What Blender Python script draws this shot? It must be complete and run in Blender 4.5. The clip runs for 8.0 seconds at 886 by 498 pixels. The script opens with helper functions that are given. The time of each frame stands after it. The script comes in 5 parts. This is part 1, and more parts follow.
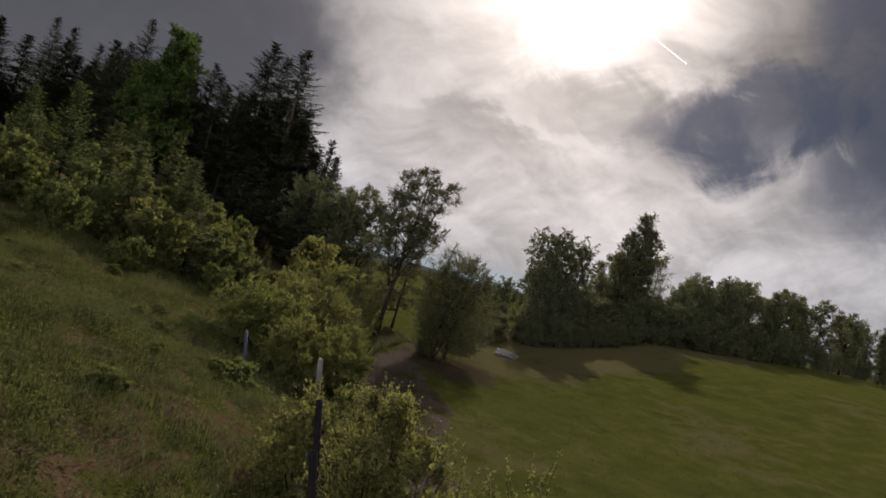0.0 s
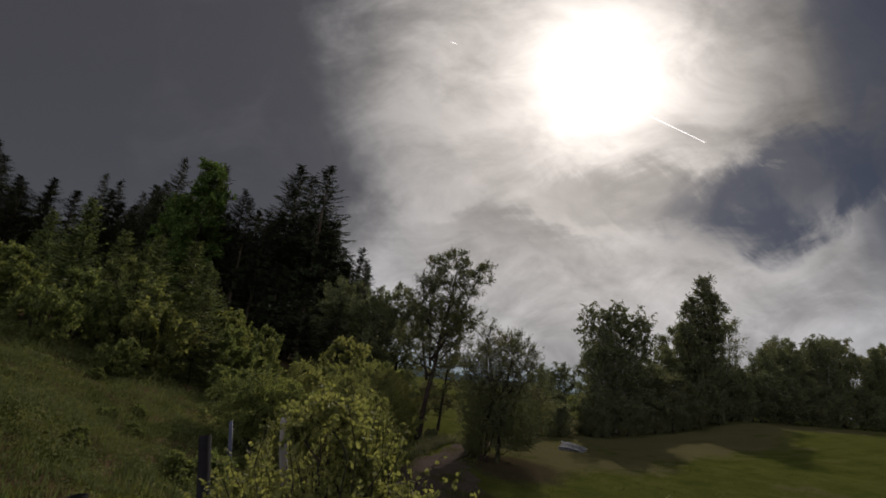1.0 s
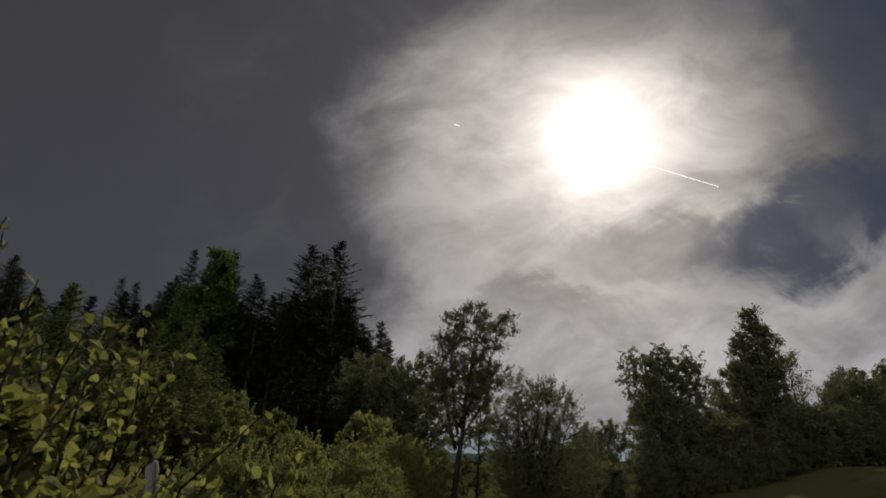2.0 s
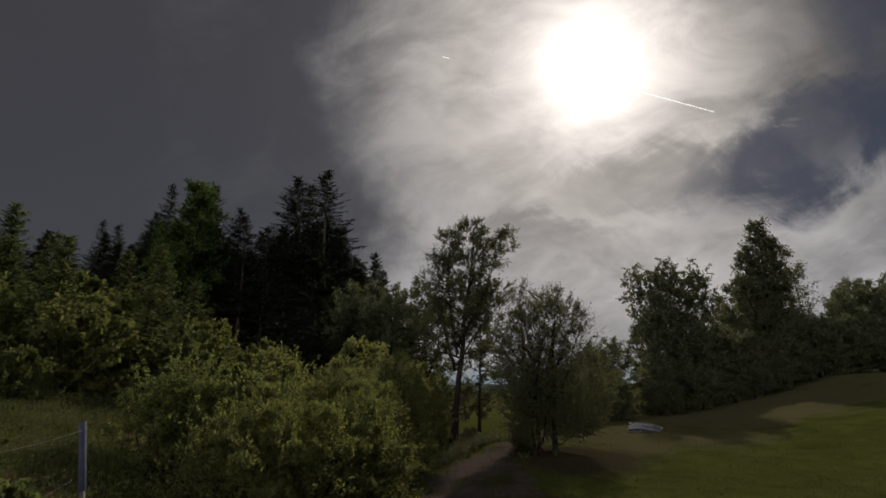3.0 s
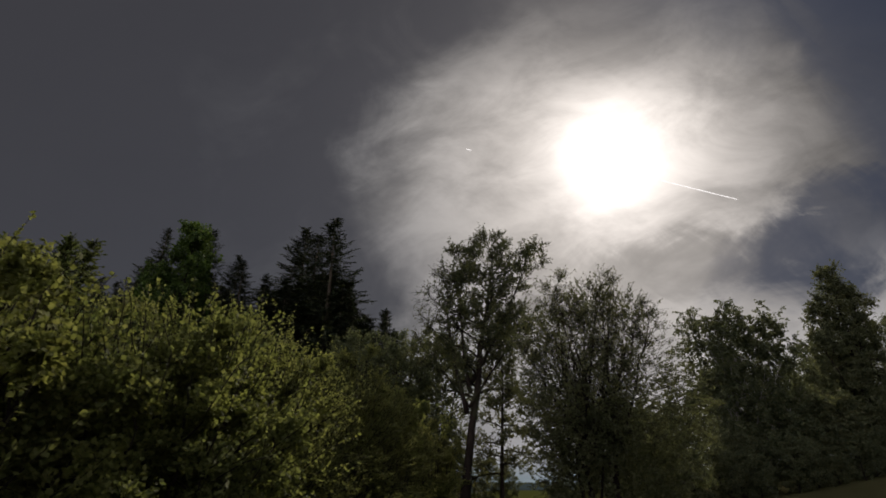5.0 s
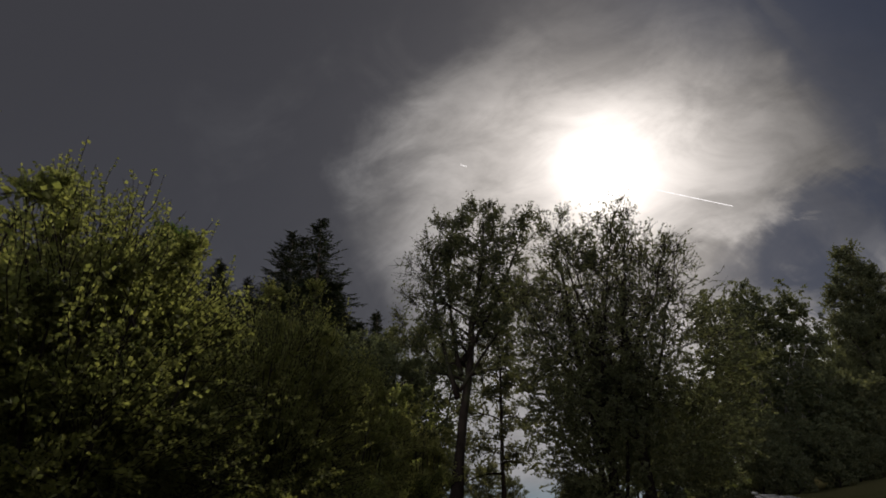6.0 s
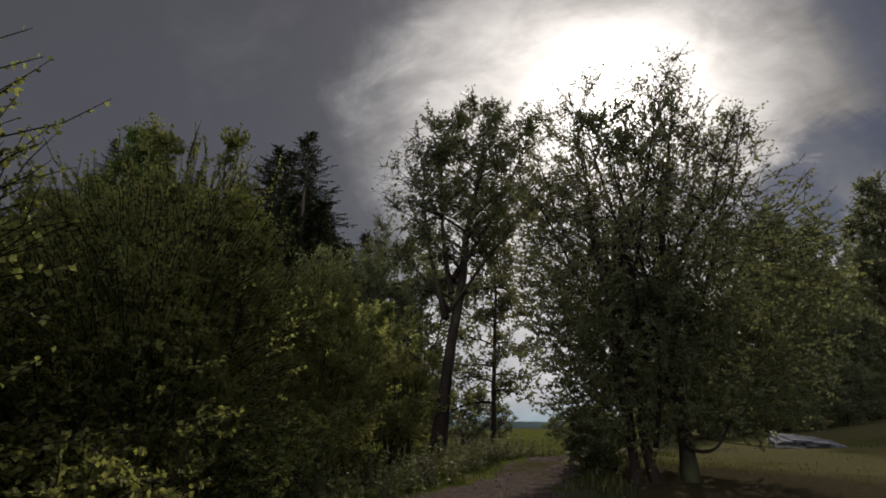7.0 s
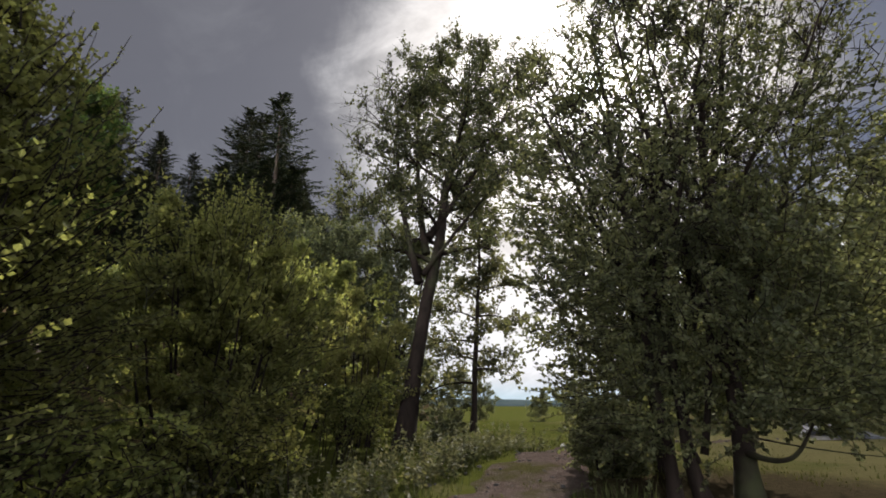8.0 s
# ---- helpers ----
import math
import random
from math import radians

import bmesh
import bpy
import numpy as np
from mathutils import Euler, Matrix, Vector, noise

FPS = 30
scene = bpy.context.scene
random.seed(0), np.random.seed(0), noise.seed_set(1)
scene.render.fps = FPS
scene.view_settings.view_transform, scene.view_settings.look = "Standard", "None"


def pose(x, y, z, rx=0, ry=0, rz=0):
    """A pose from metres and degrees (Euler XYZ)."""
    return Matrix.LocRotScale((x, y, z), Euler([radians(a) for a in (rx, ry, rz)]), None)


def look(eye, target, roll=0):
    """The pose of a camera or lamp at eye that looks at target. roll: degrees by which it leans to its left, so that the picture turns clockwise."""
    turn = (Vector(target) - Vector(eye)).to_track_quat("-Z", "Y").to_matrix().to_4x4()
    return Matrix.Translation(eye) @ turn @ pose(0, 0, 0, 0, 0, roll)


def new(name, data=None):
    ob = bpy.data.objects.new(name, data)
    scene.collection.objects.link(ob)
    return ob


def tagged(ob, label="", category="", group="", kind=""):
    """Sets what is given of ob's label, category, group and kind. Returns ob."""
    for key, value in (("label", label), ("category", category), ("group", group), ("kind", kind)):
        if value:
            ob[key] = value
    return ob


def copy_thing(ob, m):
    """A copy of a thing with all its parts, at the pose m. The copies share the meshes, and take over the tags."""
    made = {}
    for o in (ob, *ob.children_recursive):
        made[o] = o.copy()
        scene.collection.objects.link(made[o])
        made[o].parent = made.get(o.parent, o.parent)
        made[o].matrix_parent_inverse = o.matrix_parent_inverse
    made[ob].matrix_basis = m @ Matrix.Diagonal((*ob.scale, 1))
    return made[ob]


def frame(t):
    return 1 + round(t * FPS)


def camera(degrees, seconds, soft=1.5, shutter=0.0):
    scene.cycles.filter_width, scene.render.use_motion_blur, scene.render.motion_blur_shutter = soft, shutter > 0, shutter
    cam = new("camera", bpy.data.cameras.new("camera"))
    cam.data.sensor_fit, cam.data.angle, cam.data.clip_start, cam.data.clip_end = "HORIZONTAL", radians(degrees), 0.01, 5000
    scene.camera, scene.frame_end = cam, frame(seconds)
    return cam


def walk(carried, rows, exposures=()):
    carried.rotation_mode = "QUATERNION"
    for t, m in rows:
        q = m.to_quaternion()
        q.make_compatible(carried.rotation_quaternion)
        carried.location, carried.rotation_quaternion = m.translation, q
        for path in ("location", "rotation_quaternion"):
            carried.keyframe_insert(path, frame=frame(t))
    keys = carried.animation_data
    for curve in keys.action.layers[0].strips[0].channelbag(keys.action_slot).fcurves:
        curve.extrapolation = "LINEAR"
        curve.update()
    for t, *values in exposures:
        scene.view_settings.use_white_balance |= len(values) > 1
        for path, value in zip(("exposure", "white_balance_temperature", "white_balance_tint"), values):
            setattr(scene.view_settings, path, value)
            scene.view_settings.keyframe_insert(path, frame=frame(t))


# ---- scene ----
cam = camera(82.0, 8.0, soft=1.75, shutter=0.06)
PATH = [
    (0, (-3.053, -20.750, 5.107), (-1.373, -10.902, 5.544), 14.00),
    (0.5, (-2.409, -19.742, 4.457), (-1.420, -9.891, 5.865), 12.70),
    (1, (-1.851, -18.350, 3.934), (-1.398, -8.645, 6.300), 7.40),
    (1.5, (-1.186, -17.266, 3.586), (-0.959, -7.923, 7.143), 1.50),
    (1.7, (-1.015, -16.745, 3.468), (-1.008, -7.518, 7.322), 1.00),
    (2.8, (-1.123, -14.107, 2.929), (-1.349, -4.511, 5.733), 2.20),
    (3, (-0.922, -13.488, 2.822), (-0.942, -3.837, 5.441), -0.90),
    (3.5, (-0.721, -12.059, 2.527), (-0.558, -2.468, 5.353), -4.10),
    (4, (-0.705, -10.508, 2.113), (-0.732, -0.985, 5.164), -1.11),
    (4.5, (-0.722, -9.118, 1.779), (-1.118, 0.166, 5.474), 2.19),
    (4.7, (-0.664, -8.488, 1.646), (-1.102, 0.693, 5.586), 1.97),
    (5.8, (-0.076, -5.111, 0.996), (-0.269, 3.815, 5.500), -5.19),
    (6, (-0.162, -4.576, 0.950), (-0.561, 4.340, 5.460), -1.69),
    (6.5, (-0.177, -3.229, 1.021), (-0.660, 6.037, 4.751), 1.29),
    (7, (-0.126, -2.173, 1.228), (-0.501, 7.273, 4.489), 0.13),
    (7.5, (-0.040, -1.173, 1.362), (-0.394, 8.358, 4.368), 0.63),
    (8, (0.000, -0.001, 1.383), (-0.060, 9.576, 4.261), 0.43),
]
EXPOSURES = [(0, 0.6, 6800, 19), (0.5, 0.4, 6700, 17), (1.0, 0.15, 6650, 15), (1.5, 0.0, 6650, 15), (3.0, -0.1, 6650, 15), (4.5, -0.05, 6650, 15), (5.8, -0.15, 6600, 15),
             (6.0, -0.1, 6600, 15), (6.5, 0.35, 6600, 15), (7.0, 0.62, 6550, 14), (7.5, 1.1, 6500, 14), (8.0, 1.55, 6500, 14)]
walk(cam, [(t, look(e, a, r)) for t, e, a, r in PATH], EXPOSURES)

# ---- daylight: thin bright cloud in front of the sun, one sun lamp ----
SUN_AZ, SUN_EL = radians(18.4), radians(33.0)          # clockwise from +y
SUN = Vector((math.sin(SUN_AZ) * math.cos(SUN_EL), math.cos(SUN_AZ) * math.cos(SUN_EL), math.sin(SUN_EL)))


def sky_world():
    world = bpy.data.worlds.new("sky")
    world.use_nodes = True
    scene.world = world
    nt = world.node_tree
    nt.nodes.clear()
    N, L = nt.nodes.new, nt.links.new

    def math_node(op, a, b=None, c=None, clamp=False):
        n = N("ShaderNodeMath")
        n.operation, n.use_clamp = op, clamp
        for i, v in enumerate((a, b, c)):
            if v is None:
                continue
            if isinstance(v, (int, float)):
                n.inputs[i].default_value = v
            else:
                L(v, n.inputs[i])
        return n.outputs[0]

    def remap(v, a, b, c, d):
        n = N("ShaderNodeMapRange")
        n.interpolation_type = "SMOOTHSTEP"
        L(v, n.inputs[0])
        for i, q in enumerate((a, b, c, d)):
            n.inputs[i + 1].default_value = q
        return n.outputs[0]

    def mix(fac, a, b):
        n = N("ShaderNodeMix")
        n.data_type = "RGBA"
        if isinstance(fac, (int, float)):
            n.inputs[0].default_value = fac
        else:
            L(fac, n.inputs[0])
        for i, v in ((6, a), (7, b)):
            if isinstance(v, tuple):
                n.inputs[i].default_value = (*v, 1)
            else:
                L(v, n.inputs[i])
        return n.outputs[2]

    def scale(col, k):
        n = N("ShaderNodeVectorMath")
        n.operation = "SCALE"
        L(col, n.inputs[0])
        if isinstance(k, (int, float)):
            n.inputs[3].default_value = k
        else:
            L(k, n.inputs[3])
        return n.outputs[0]

    way = N("ShaderNodeTexCoord").outputs["Generated"]
    sep = N("ShaderNodeSeparateXYZ")
    L(way, sep.inputs[0])
    dot = N("ShaderNodeVectorMath")
    dot.operation = "DOT_PRODUCT"
    L(way, dot.inputs[0])
    dot.inputs[1].default_value = SUN
    angle = math_node("ARCCOSINE", math_node("MINIMUM", dot.outputs["Value"], 1.0))     # radians from the sun

    # the open side of the sky as a flat chart (u to the right, v up) about a fixed way a little above the meadow's end
    yaw, tilt, lean = radians(1.0), radians(16.4), radians(-4.1)
    ahead = Vector((math.sin(yaw) * math.cos(tilt), math.cos(yaw) * math.cos(tilt), math.sin(tilt)))
    side = Vector((math.cos(yaw), -math.sin(yaw), 0))
    over = side.cross(ahead)
    side, over = math.cos(lean) * side + math.sin(lean) * over, math.cos(lean) * over - math.sin(lean) * side

    def along(v):
        n = N("ShaderNodeVectorMath")
        n.operation = "DOT_PRODUCT"
        L(way, n.inputs[0])
        n.inputs[1].default_value = v
        return n.outputs["Value"]

    depth = math_node("MAXIMUM", along(ahead), 0.2)
    u, v = math_node("DIVIDE", along(side), depth), math_node("DIVIDE", along(over), depth)
    chart = N("ShaderNodeCombineXYZ")
    L(u, chart.inputs[0])
    L(v, chart.inputs[1])

    def noise_tex(size, detail, rough, twist, offset=0.0, stretch=(1, 1, 1), turn=0.0):
        m = N("ShaderNodeMapping")
        m.vector_type = "TEXTURE"
        L(chart.outputs[0], m.inputs[0])
        m.inputs["Location"].default_value = (offset, offset * 0.7, offset)
        m.inputs["Rotation"].default_value = (0, 0, turn)
        m.inputs["Scale"].default_value = stretch
        n = N("ShaderNodeTexNoise")
        L(m.outputs[0], n.inputs["Vector"])
        n.inputs["Scale"].default_value = size
        n.inputs["Detail"].default_value = detail
        n.inputs["Roughness"].default_value = rough
        n.inputs["Distortion"].default_value = twist
        return n.outputs[0]

    def plus(a, b):
        return math_node("ADD", a, b)

    def times(a, b):
        return math_node("MULTIPLY", a, b)

    def swing(n, k):
        """Noise about nought, k wide."""
        return times(math_node("SUBTRACT", n, 0.5), k)

    big = noise_tex(4.5, 6, 0.58, 0.6, 3.1)
    fine = noise_tex(7.0, 7, 0.60, 0.4, 7.7, (1.5, 0.8, 1), 0.35)
    wisp = noise_tex(9.0, 8, 0.62, 0.8, 1.3, (2.4, 0.7, 1), -0.55)
    flat = noise_tex(6.0, 6, 0.6, 0.5, 5.2, (2.6, 0.6, 1), -0.06)
    uw = plus(plus(u, swing(big, 0.30)), swing(fine, 0.14))
    vw = plus(plus(v, swing(fine, 0.22)), swing(wisp, 0.10))

    def edge_at(value, stops, lo, hi):
        """A broken line: for value (-0.5 to 0.7), the places that stops name."""
        n = N("ShaderNodeValToRGB")
        L(remap_line(value, -0.5, 0.7, 0.0, 1.0), n.inputs[0])
        e = n.color_ramp.elements
        while len(e) < len(stops):
            e.new(0.5)
        for el, (p, q) in zip(e, stops):
            el.position = (p + 0.5) / 1.2
            el.color = (*((q - lo) / (hi - lo),) * 3, 1)
        return remap_line(n.outputs[0], 0.0, 1.0, lo, hi)

    def remap_line(value, a, b, c, d):
        n = N("ShaderNodeMapRange")
        L(value, n.inputs[0])
        for i, q in enumerate((a, b, c, d)):
            n.inputs[i + 1].default_value = q
        return n.outputs[0]

    def blot(cu, cv, turn, ru, rv, soft):
        """A ragged patch of the chart: one inside, nought outside."""
        c, s = math.cos(turn), math.sin(turn)
        du, dv = math_node("SUBTRACT", uw, cu), math_node("SUBTRACT", vw, cv)
        p = times(plus(times(du, c), times(dv, s)), 1 / ru)
        q = times(plus(times(du, -s), times(dv, c)), 1 / rv)
        far = math_node("SQRT", plus(times(p, p), times(q, q)))
        return remap(far, 1.0 - soft, 1.0 + soft, 1.0, 0.0)

    # the veil's left border, and how it thins out overhead
    border = edge_at(v, [(-0.4, -0.50), (-0.12, -0.26), (-0.03, -0.12), (0.06, -0.08), (0.14, -0.13), (0.22, -0.23), (0.32, -0.235), (0.44, -0.21), (0.62, 0.02)], -0.6, 0.4)
    veil = remap(math_node("SUBTRACT", uw, border), -0.13, 0.11, 0.02, 1.0)
    high = remap(plus(v, swing(big, 0.25)), 0.44, 0.78, 0.0, 0.80)
    veil = times(veil, math_node("SUBTRACT", 1.0, high))
    # an open gap in the cloud beside the sun, and broken cloud beyond it
    gap = blot(0.690, 0.215, 0.50, 0.230, 0.100, 0.30)
    rag = times(remap(plus(plus(u, times(v, 0.55)), swing(big, 0.20)), 0.88, 1.00, 0.0, 0.80), remap(v, 0.02, 0.16, 0.0, 1.0))
    open_sky = math_node("MAXIMUM", gap, rag)
    shreds = plus(times(remap(wisp, 0.54, 0.68, 0.0, 0.60), remap(fine, 0.44, 0.60, 0.0, 1.0)), remap(big, 0.46, 0.66, 0.0, 0.28))
    open_sky = times(open_sky, math_node("SUBTRACT", 1.0, shreds))
    veil = times(veil, math_node("SUBTRACT", 1.0, times(open_sky, 0.95)))
    # a streak of cloud that curves down past the gap
    streak = times(remap(math_node("ABSOLUTE", math_node("SUBTRACT", plus(plus(u, times(v, 0.62)), swing(wisp, 0.12)), 1.045)), 0.004, 0.045, 0.26, 0.0), remap(v, 0.05, 0.20, 0.0, 1.0))
    veil = math_node("MAXIMUM", veil, streak)
    # small torn puffs along the gap's upper rim
    puffs = times(blot(0.655, 0.285, -0.25, 0.085, 0.030, 0.6), remap(fine, 0.46, 0.62, 0.0, 0.75))
    veil = math_node("MAXIMUM", veil, puffs)
    # thin shreds over the dark side
    veil = math_node("MAXIMUM", veil, times(remap(big, 0.44, 0.70, 0.02, 0.16), remap(plus(u, swing(big, 0.5)), -0.75, -0.25, 0.15, 1.0)))
    low = remap(sep.outputs["Z"], 0.02, 0.26, 0.80, 0.0)
    veil = math_node("MAXIMUM", veil, times(low, remap(plus(u, swing(flat, 0.2)), -0.32, -0.10, 0.12, 1.0)))
    # unbroken bright cloud overhead; the unseen cloud behind is added as fill light
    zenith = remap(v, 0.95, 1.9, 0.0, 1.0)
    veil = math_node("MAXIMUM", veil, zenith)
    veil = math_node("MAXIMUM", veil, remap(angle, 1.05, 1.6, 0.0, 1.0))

    sky = N("ShaderNodeTexSky")
    sky.sky_type, sky.sun_disc = "NISHITA", False
    sky.sun_elevation, sky.sun_rotation = SUN_EL, SUN_AZ
    sky.air_density, sky.dust_density, sky.ozone_density = 1.0, 0.6, 2.0
    blue = mix(0.84, scale(sky.outputs[0], SKY_BLUE), mix(remap(u, 0.15, 0.5, 0.0, 1.0), (0.051, 0.050, 0.053), (0.017, 0.025, 0.048)))

    # forward scatter in the cloud round the sun, and the added low fill behind
    fall = math_node("ADD", math_node("MULTIPLY", math_node("EXPONENT", math_node("MULTIPLY", angle, -4.0)), CLOUD_WIDE), math_node("ADD", math_node("ADD", math_node("MAXIMUM", times(remap(angle, 1.15, 1.9, 0.0, CLOUD_FILL), remap(sep.outputs["Z"], 0.18, 0.60, 1.0, 0.36)), times(zenith, CLOUD_HIGH)), remap(sep.outputs["Z"], 0.0, 0.40, 0.27, 0.0)), CLOUD_BASE))
    shade = times(plus(remap(fine, 0.30, 0.70, 0.70, 1.18), swing(wisp, 0.30)), plus(1.0, swing(flat, 0.45)))
    shade = times(shade, math_node("SUBTRACT", 1.0, times(blot(0.44, 0.15, 0.2, 0.20, 0.055, 0.5), 0.42)))
    shade = times(shade, math_node("SUBTRACT", 1.0, times(blot(0.17, 0.02, 0.0, 0.14, 0.03, 0.6), 0.25)))
    shade = times(shade, math_node("SUBTRACT", 1.0, times(remap(plus(u, swing(big, 0.2)), 0.40, 0.72, 0.0, 0.62), remap(v, 0.14, 0.30, 0.0, 1.0))))
    shade = times(shade, remap(sep.outputs["Z"], 0.02, 0.16, 0.66, 1.0))
    shade = times(shade, math_node("MAXIMUM", remap(v, 0.40, 0.62, 1.0, 0.60), zenith))
    tint = mix(remap(angle, 0.1, 0.8, 0.0, 1.0), (1.0, 0.955, 0.88), (0.90, 0.95, 1.0))
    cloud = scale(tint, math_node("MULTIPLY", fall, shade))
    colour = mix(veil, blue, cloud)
    colour = mix(remap(plus(sep.outputs["Z"], swing(flat, 0.03)), -0.005, 0.055, 0.75, 0.0), colour, (0.17, 0.25, 0.29))
    # the sun's own bright patch behind the veil
    q = math_node("DIVIDE", angle, 0.057)
    core = math_node("EXPONENT", math_node("MULTIPLY", math_node("POWER", q, 1.5), -1.0))
    glow = math_node("MULTIPLY", math_node("EXPONENT", math_node("MULTIPLY", angle, -7.0)), 0.32)
    add = N("ShaderNodeVectorMath")
    add.operation = "ADD"
    L(colour, add.inputs[0])
    L(scale(mix(0.0, (1.0, 0.965, 0.90), (1, 1, 1)), math_node("ADD", math_node("MULTIPLY", core, 2.2), glow)), add.inputs[1])
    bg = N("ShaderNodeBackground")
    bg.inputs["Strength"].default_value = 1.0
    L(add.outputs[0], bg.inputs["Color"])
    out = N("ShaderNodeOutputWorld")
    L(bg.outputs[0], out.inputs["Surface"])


SKY_BLUE, CLOUD_WIDE, CLOUD_BASE, CLOUD_FILL, CLOUD_HIGH = 0.024, 1.0, 0.10, 3.4, 0.36
sky_world()
lamp = new("sun", bpy.data.lights.new("sun", "SUN"))
lamp.data.energy, lamp.data.angle, lamp.data.color = 4.6, radians(1.0), (1.0, 0.94, 0.84)
lamp.matrix_world = look(SUN * 100, (0, 0, 0))

# ---- materials ----
def material(name, build):
    m = bpy.data.materials.new(name)
    m.use_nodes = True
    nt = m.node_tree
    nt.nodes.clear()
    out = nt.nodes.new("ShaderNodeOutputMaterial")
    build(nt, out)
    return m


def ramp(nt, value, stops):
    n = nt.nodes.new("ShaderNodeValToRGB")
    nt.links.new(value, n.inputs[0])
    e = n.color_ramp.elements
    while len(e) < len(stops):
        e.new(0.5)
    for el, (p, c) in zip(e, stops):
        el.position, el.color = p, (*c, 1)
    return n.outputs[0]


def grain(nt, size, detail=5.0, rough=0.6, twist=0.0, stretch=(1, 1, 1), coords="Object"):
    tc = nt.nodes.new("ShaderNodeTexCoord")
    m = nt.nodes.new("ShaderNodeMapping")
    m.inputs["Scale"].default_value = stretch
    nt.links.new(tc.outputs[coords], m.inputs[0])
    n = nt.nodes.new("ShaderNodeTexNoise")
    nt.links.new(m.outputs[0], n.inputs["Vector"])
    n.inputs["Scale"].default_value, n.inputs["Detail"].default_value = size, detail
    n.inputs["Roughness"].default_value, n.inputs["Distortion"].default_value = rough, twist
    return n.outputs[0]


def blend(nt, fac, a, b, mode="MIX"):
    n = nt.nodes.new("ShaderNodeMix")
    n.data_type, n.blend_type = "RGBA", mode
    for i, v in ((0, fac), (6, a), (7, b)):
        if isinstance(v, (int, float)):
            n.inputs[i].default_value = v
        elif isinstance(v, tuple):
            n.inputs[i].default_value = (*v, 1)
        else:
            nt.links.new(v, n.inputs[i])
    return n.outputs[2]


def bump(nt, height, strength, distance):
    n = nt.nodes.new("ShaderNodeBump")
    n.inputs["Strength"].default_value, n.inputs["Distance"].default_value = strength, distance
    nt.links.new(height, n.inputs["Height"])
    return n.outputs[0]


def principled(nt, out, colour, rough=0.8, normal=None, metal=0.0, spec=0.3):
    p = nt.nodes.new("ShaderNodeBsdfPrincipled")
    if isinstance(colour, tuple):
        p.inputs["Base Color"].default_value = (*colour, 1)
    else:
        nt.links.new(colour, p.inputs["Base Color"])
    if isinstance(rough, (int, float)):
        p.inputs["Roughness"].default_value = rough
    else:
        nt.links.new(rough, p.inputs["Roughness"])
    p.inputs["Metallic"].default_value = metal
    p.inputs["Specular IOR Level"].default_value = spec
    if normal is not None:
        nt.links.new(normal, p.inputs["Normal"])
    nt.links.new(p.outputs[0], out.inputs[0])
    return p


def leaf_material(name, dark, mid, bright, through_light=0.45, gloss=0.58, patch=0.35, clump=1.5):
    """Leaves: their colour goes from leaf to leaf and, slowly, over the crown; light shines through them."""
    def build(nt, out):
        geo = nt.nodes.new("ShaderNodeNewGeometry")
        info = nt.nodes.new("ShaderNodeObjectInfo")
        col = ramp(nt, geo.outputs["Random Per Island"], [(0.0, dark), (0.45, mid), (0.85, bright), (1.0, tuple(0.5 * a + 0.5 * b for a, b in zip(bright, (0.11, 0.11, 0.045))))])
        col = blend(nt, ramp(nt, grain(nt, patch, 3), [(0.35, (0, 0, 0)), (0.65, (0.6, 0.6, 0.6))]), col, mid)
        col = blend(nt, 1.0, col, ramp(nt, grain(nt, clump, 3, 0.6), [(0.32, (0.69, 0.70, 0.82)), (0.5, (1.00, 0.955, 1.0)), (0.70, (1.20, 1.15, 1.10))]), "MULTIPLY")
        hsv = nt.nodes.new("ShaderNodeHueSaturation")
        mr = nt.nodes.new("ShaderNodeMapRange")
        nt.links.new(info.outputs["Random"], mr.inputs[0])
        mr.inputs[3].default_value, mr.inputs[4].default_value = 0.485, 0.515
        nt.links.new(mr.outputs[0], hsv.inputs["Hue"])
        nt.links.new(col, hsv.inputs["Color"])
        col = hsv.outputs[0]
        p = nt.nodes.new("ShaderNodeBsdfPrincipled")
        nt.links.new(col, p.inputs["Base Color"])
        p.inputs["Roughness"].default_value, p.inputs["Specular IOR Level"].default_value = gloss + 0.1, 0.10
        t = nt.nodes.new("ShaderNodeBsdfTranslucent")
        warm = blend(nt, 1.0, col, (1.22, 1.25, 0.84), "MULTIPLY")
        nt.links.new(warm, t.inputs["Color"])
        mx = nt.nodes.new("ShaderNodeMixShader")
        mx.inputs[0].default_value = through_light
        nt.links.new(p.outputs[0], mx.inputs[1])
        nt.links.new(t.outputs[0], mx.inputs[2])
        nt.links.new(mx.outputs[0], out.inputs[0])
    return material(name, build)


def bark_material(name, dark, light, size=6.0):
    def build(nt, out):
        g = grain(nt, size, 8, 0.65, 0.6, (1, 1, 0.18))
        moss = grain(nt, 1.3, 4)
        col = ramp(nt, g, [(0.3, dark), (0.7, light)])
        col = blend(nt, ramp(nt, moss, [(0.52, (0, 0, 0)), (0.72, (0.5, 0.5, 0.5))]), col, (0.05, 0.06, 0.025))
        principled(nt, out, col, 0.95, bump(nt, g, 0.8, 0.02), spec=0.04)
    return material(name, build)


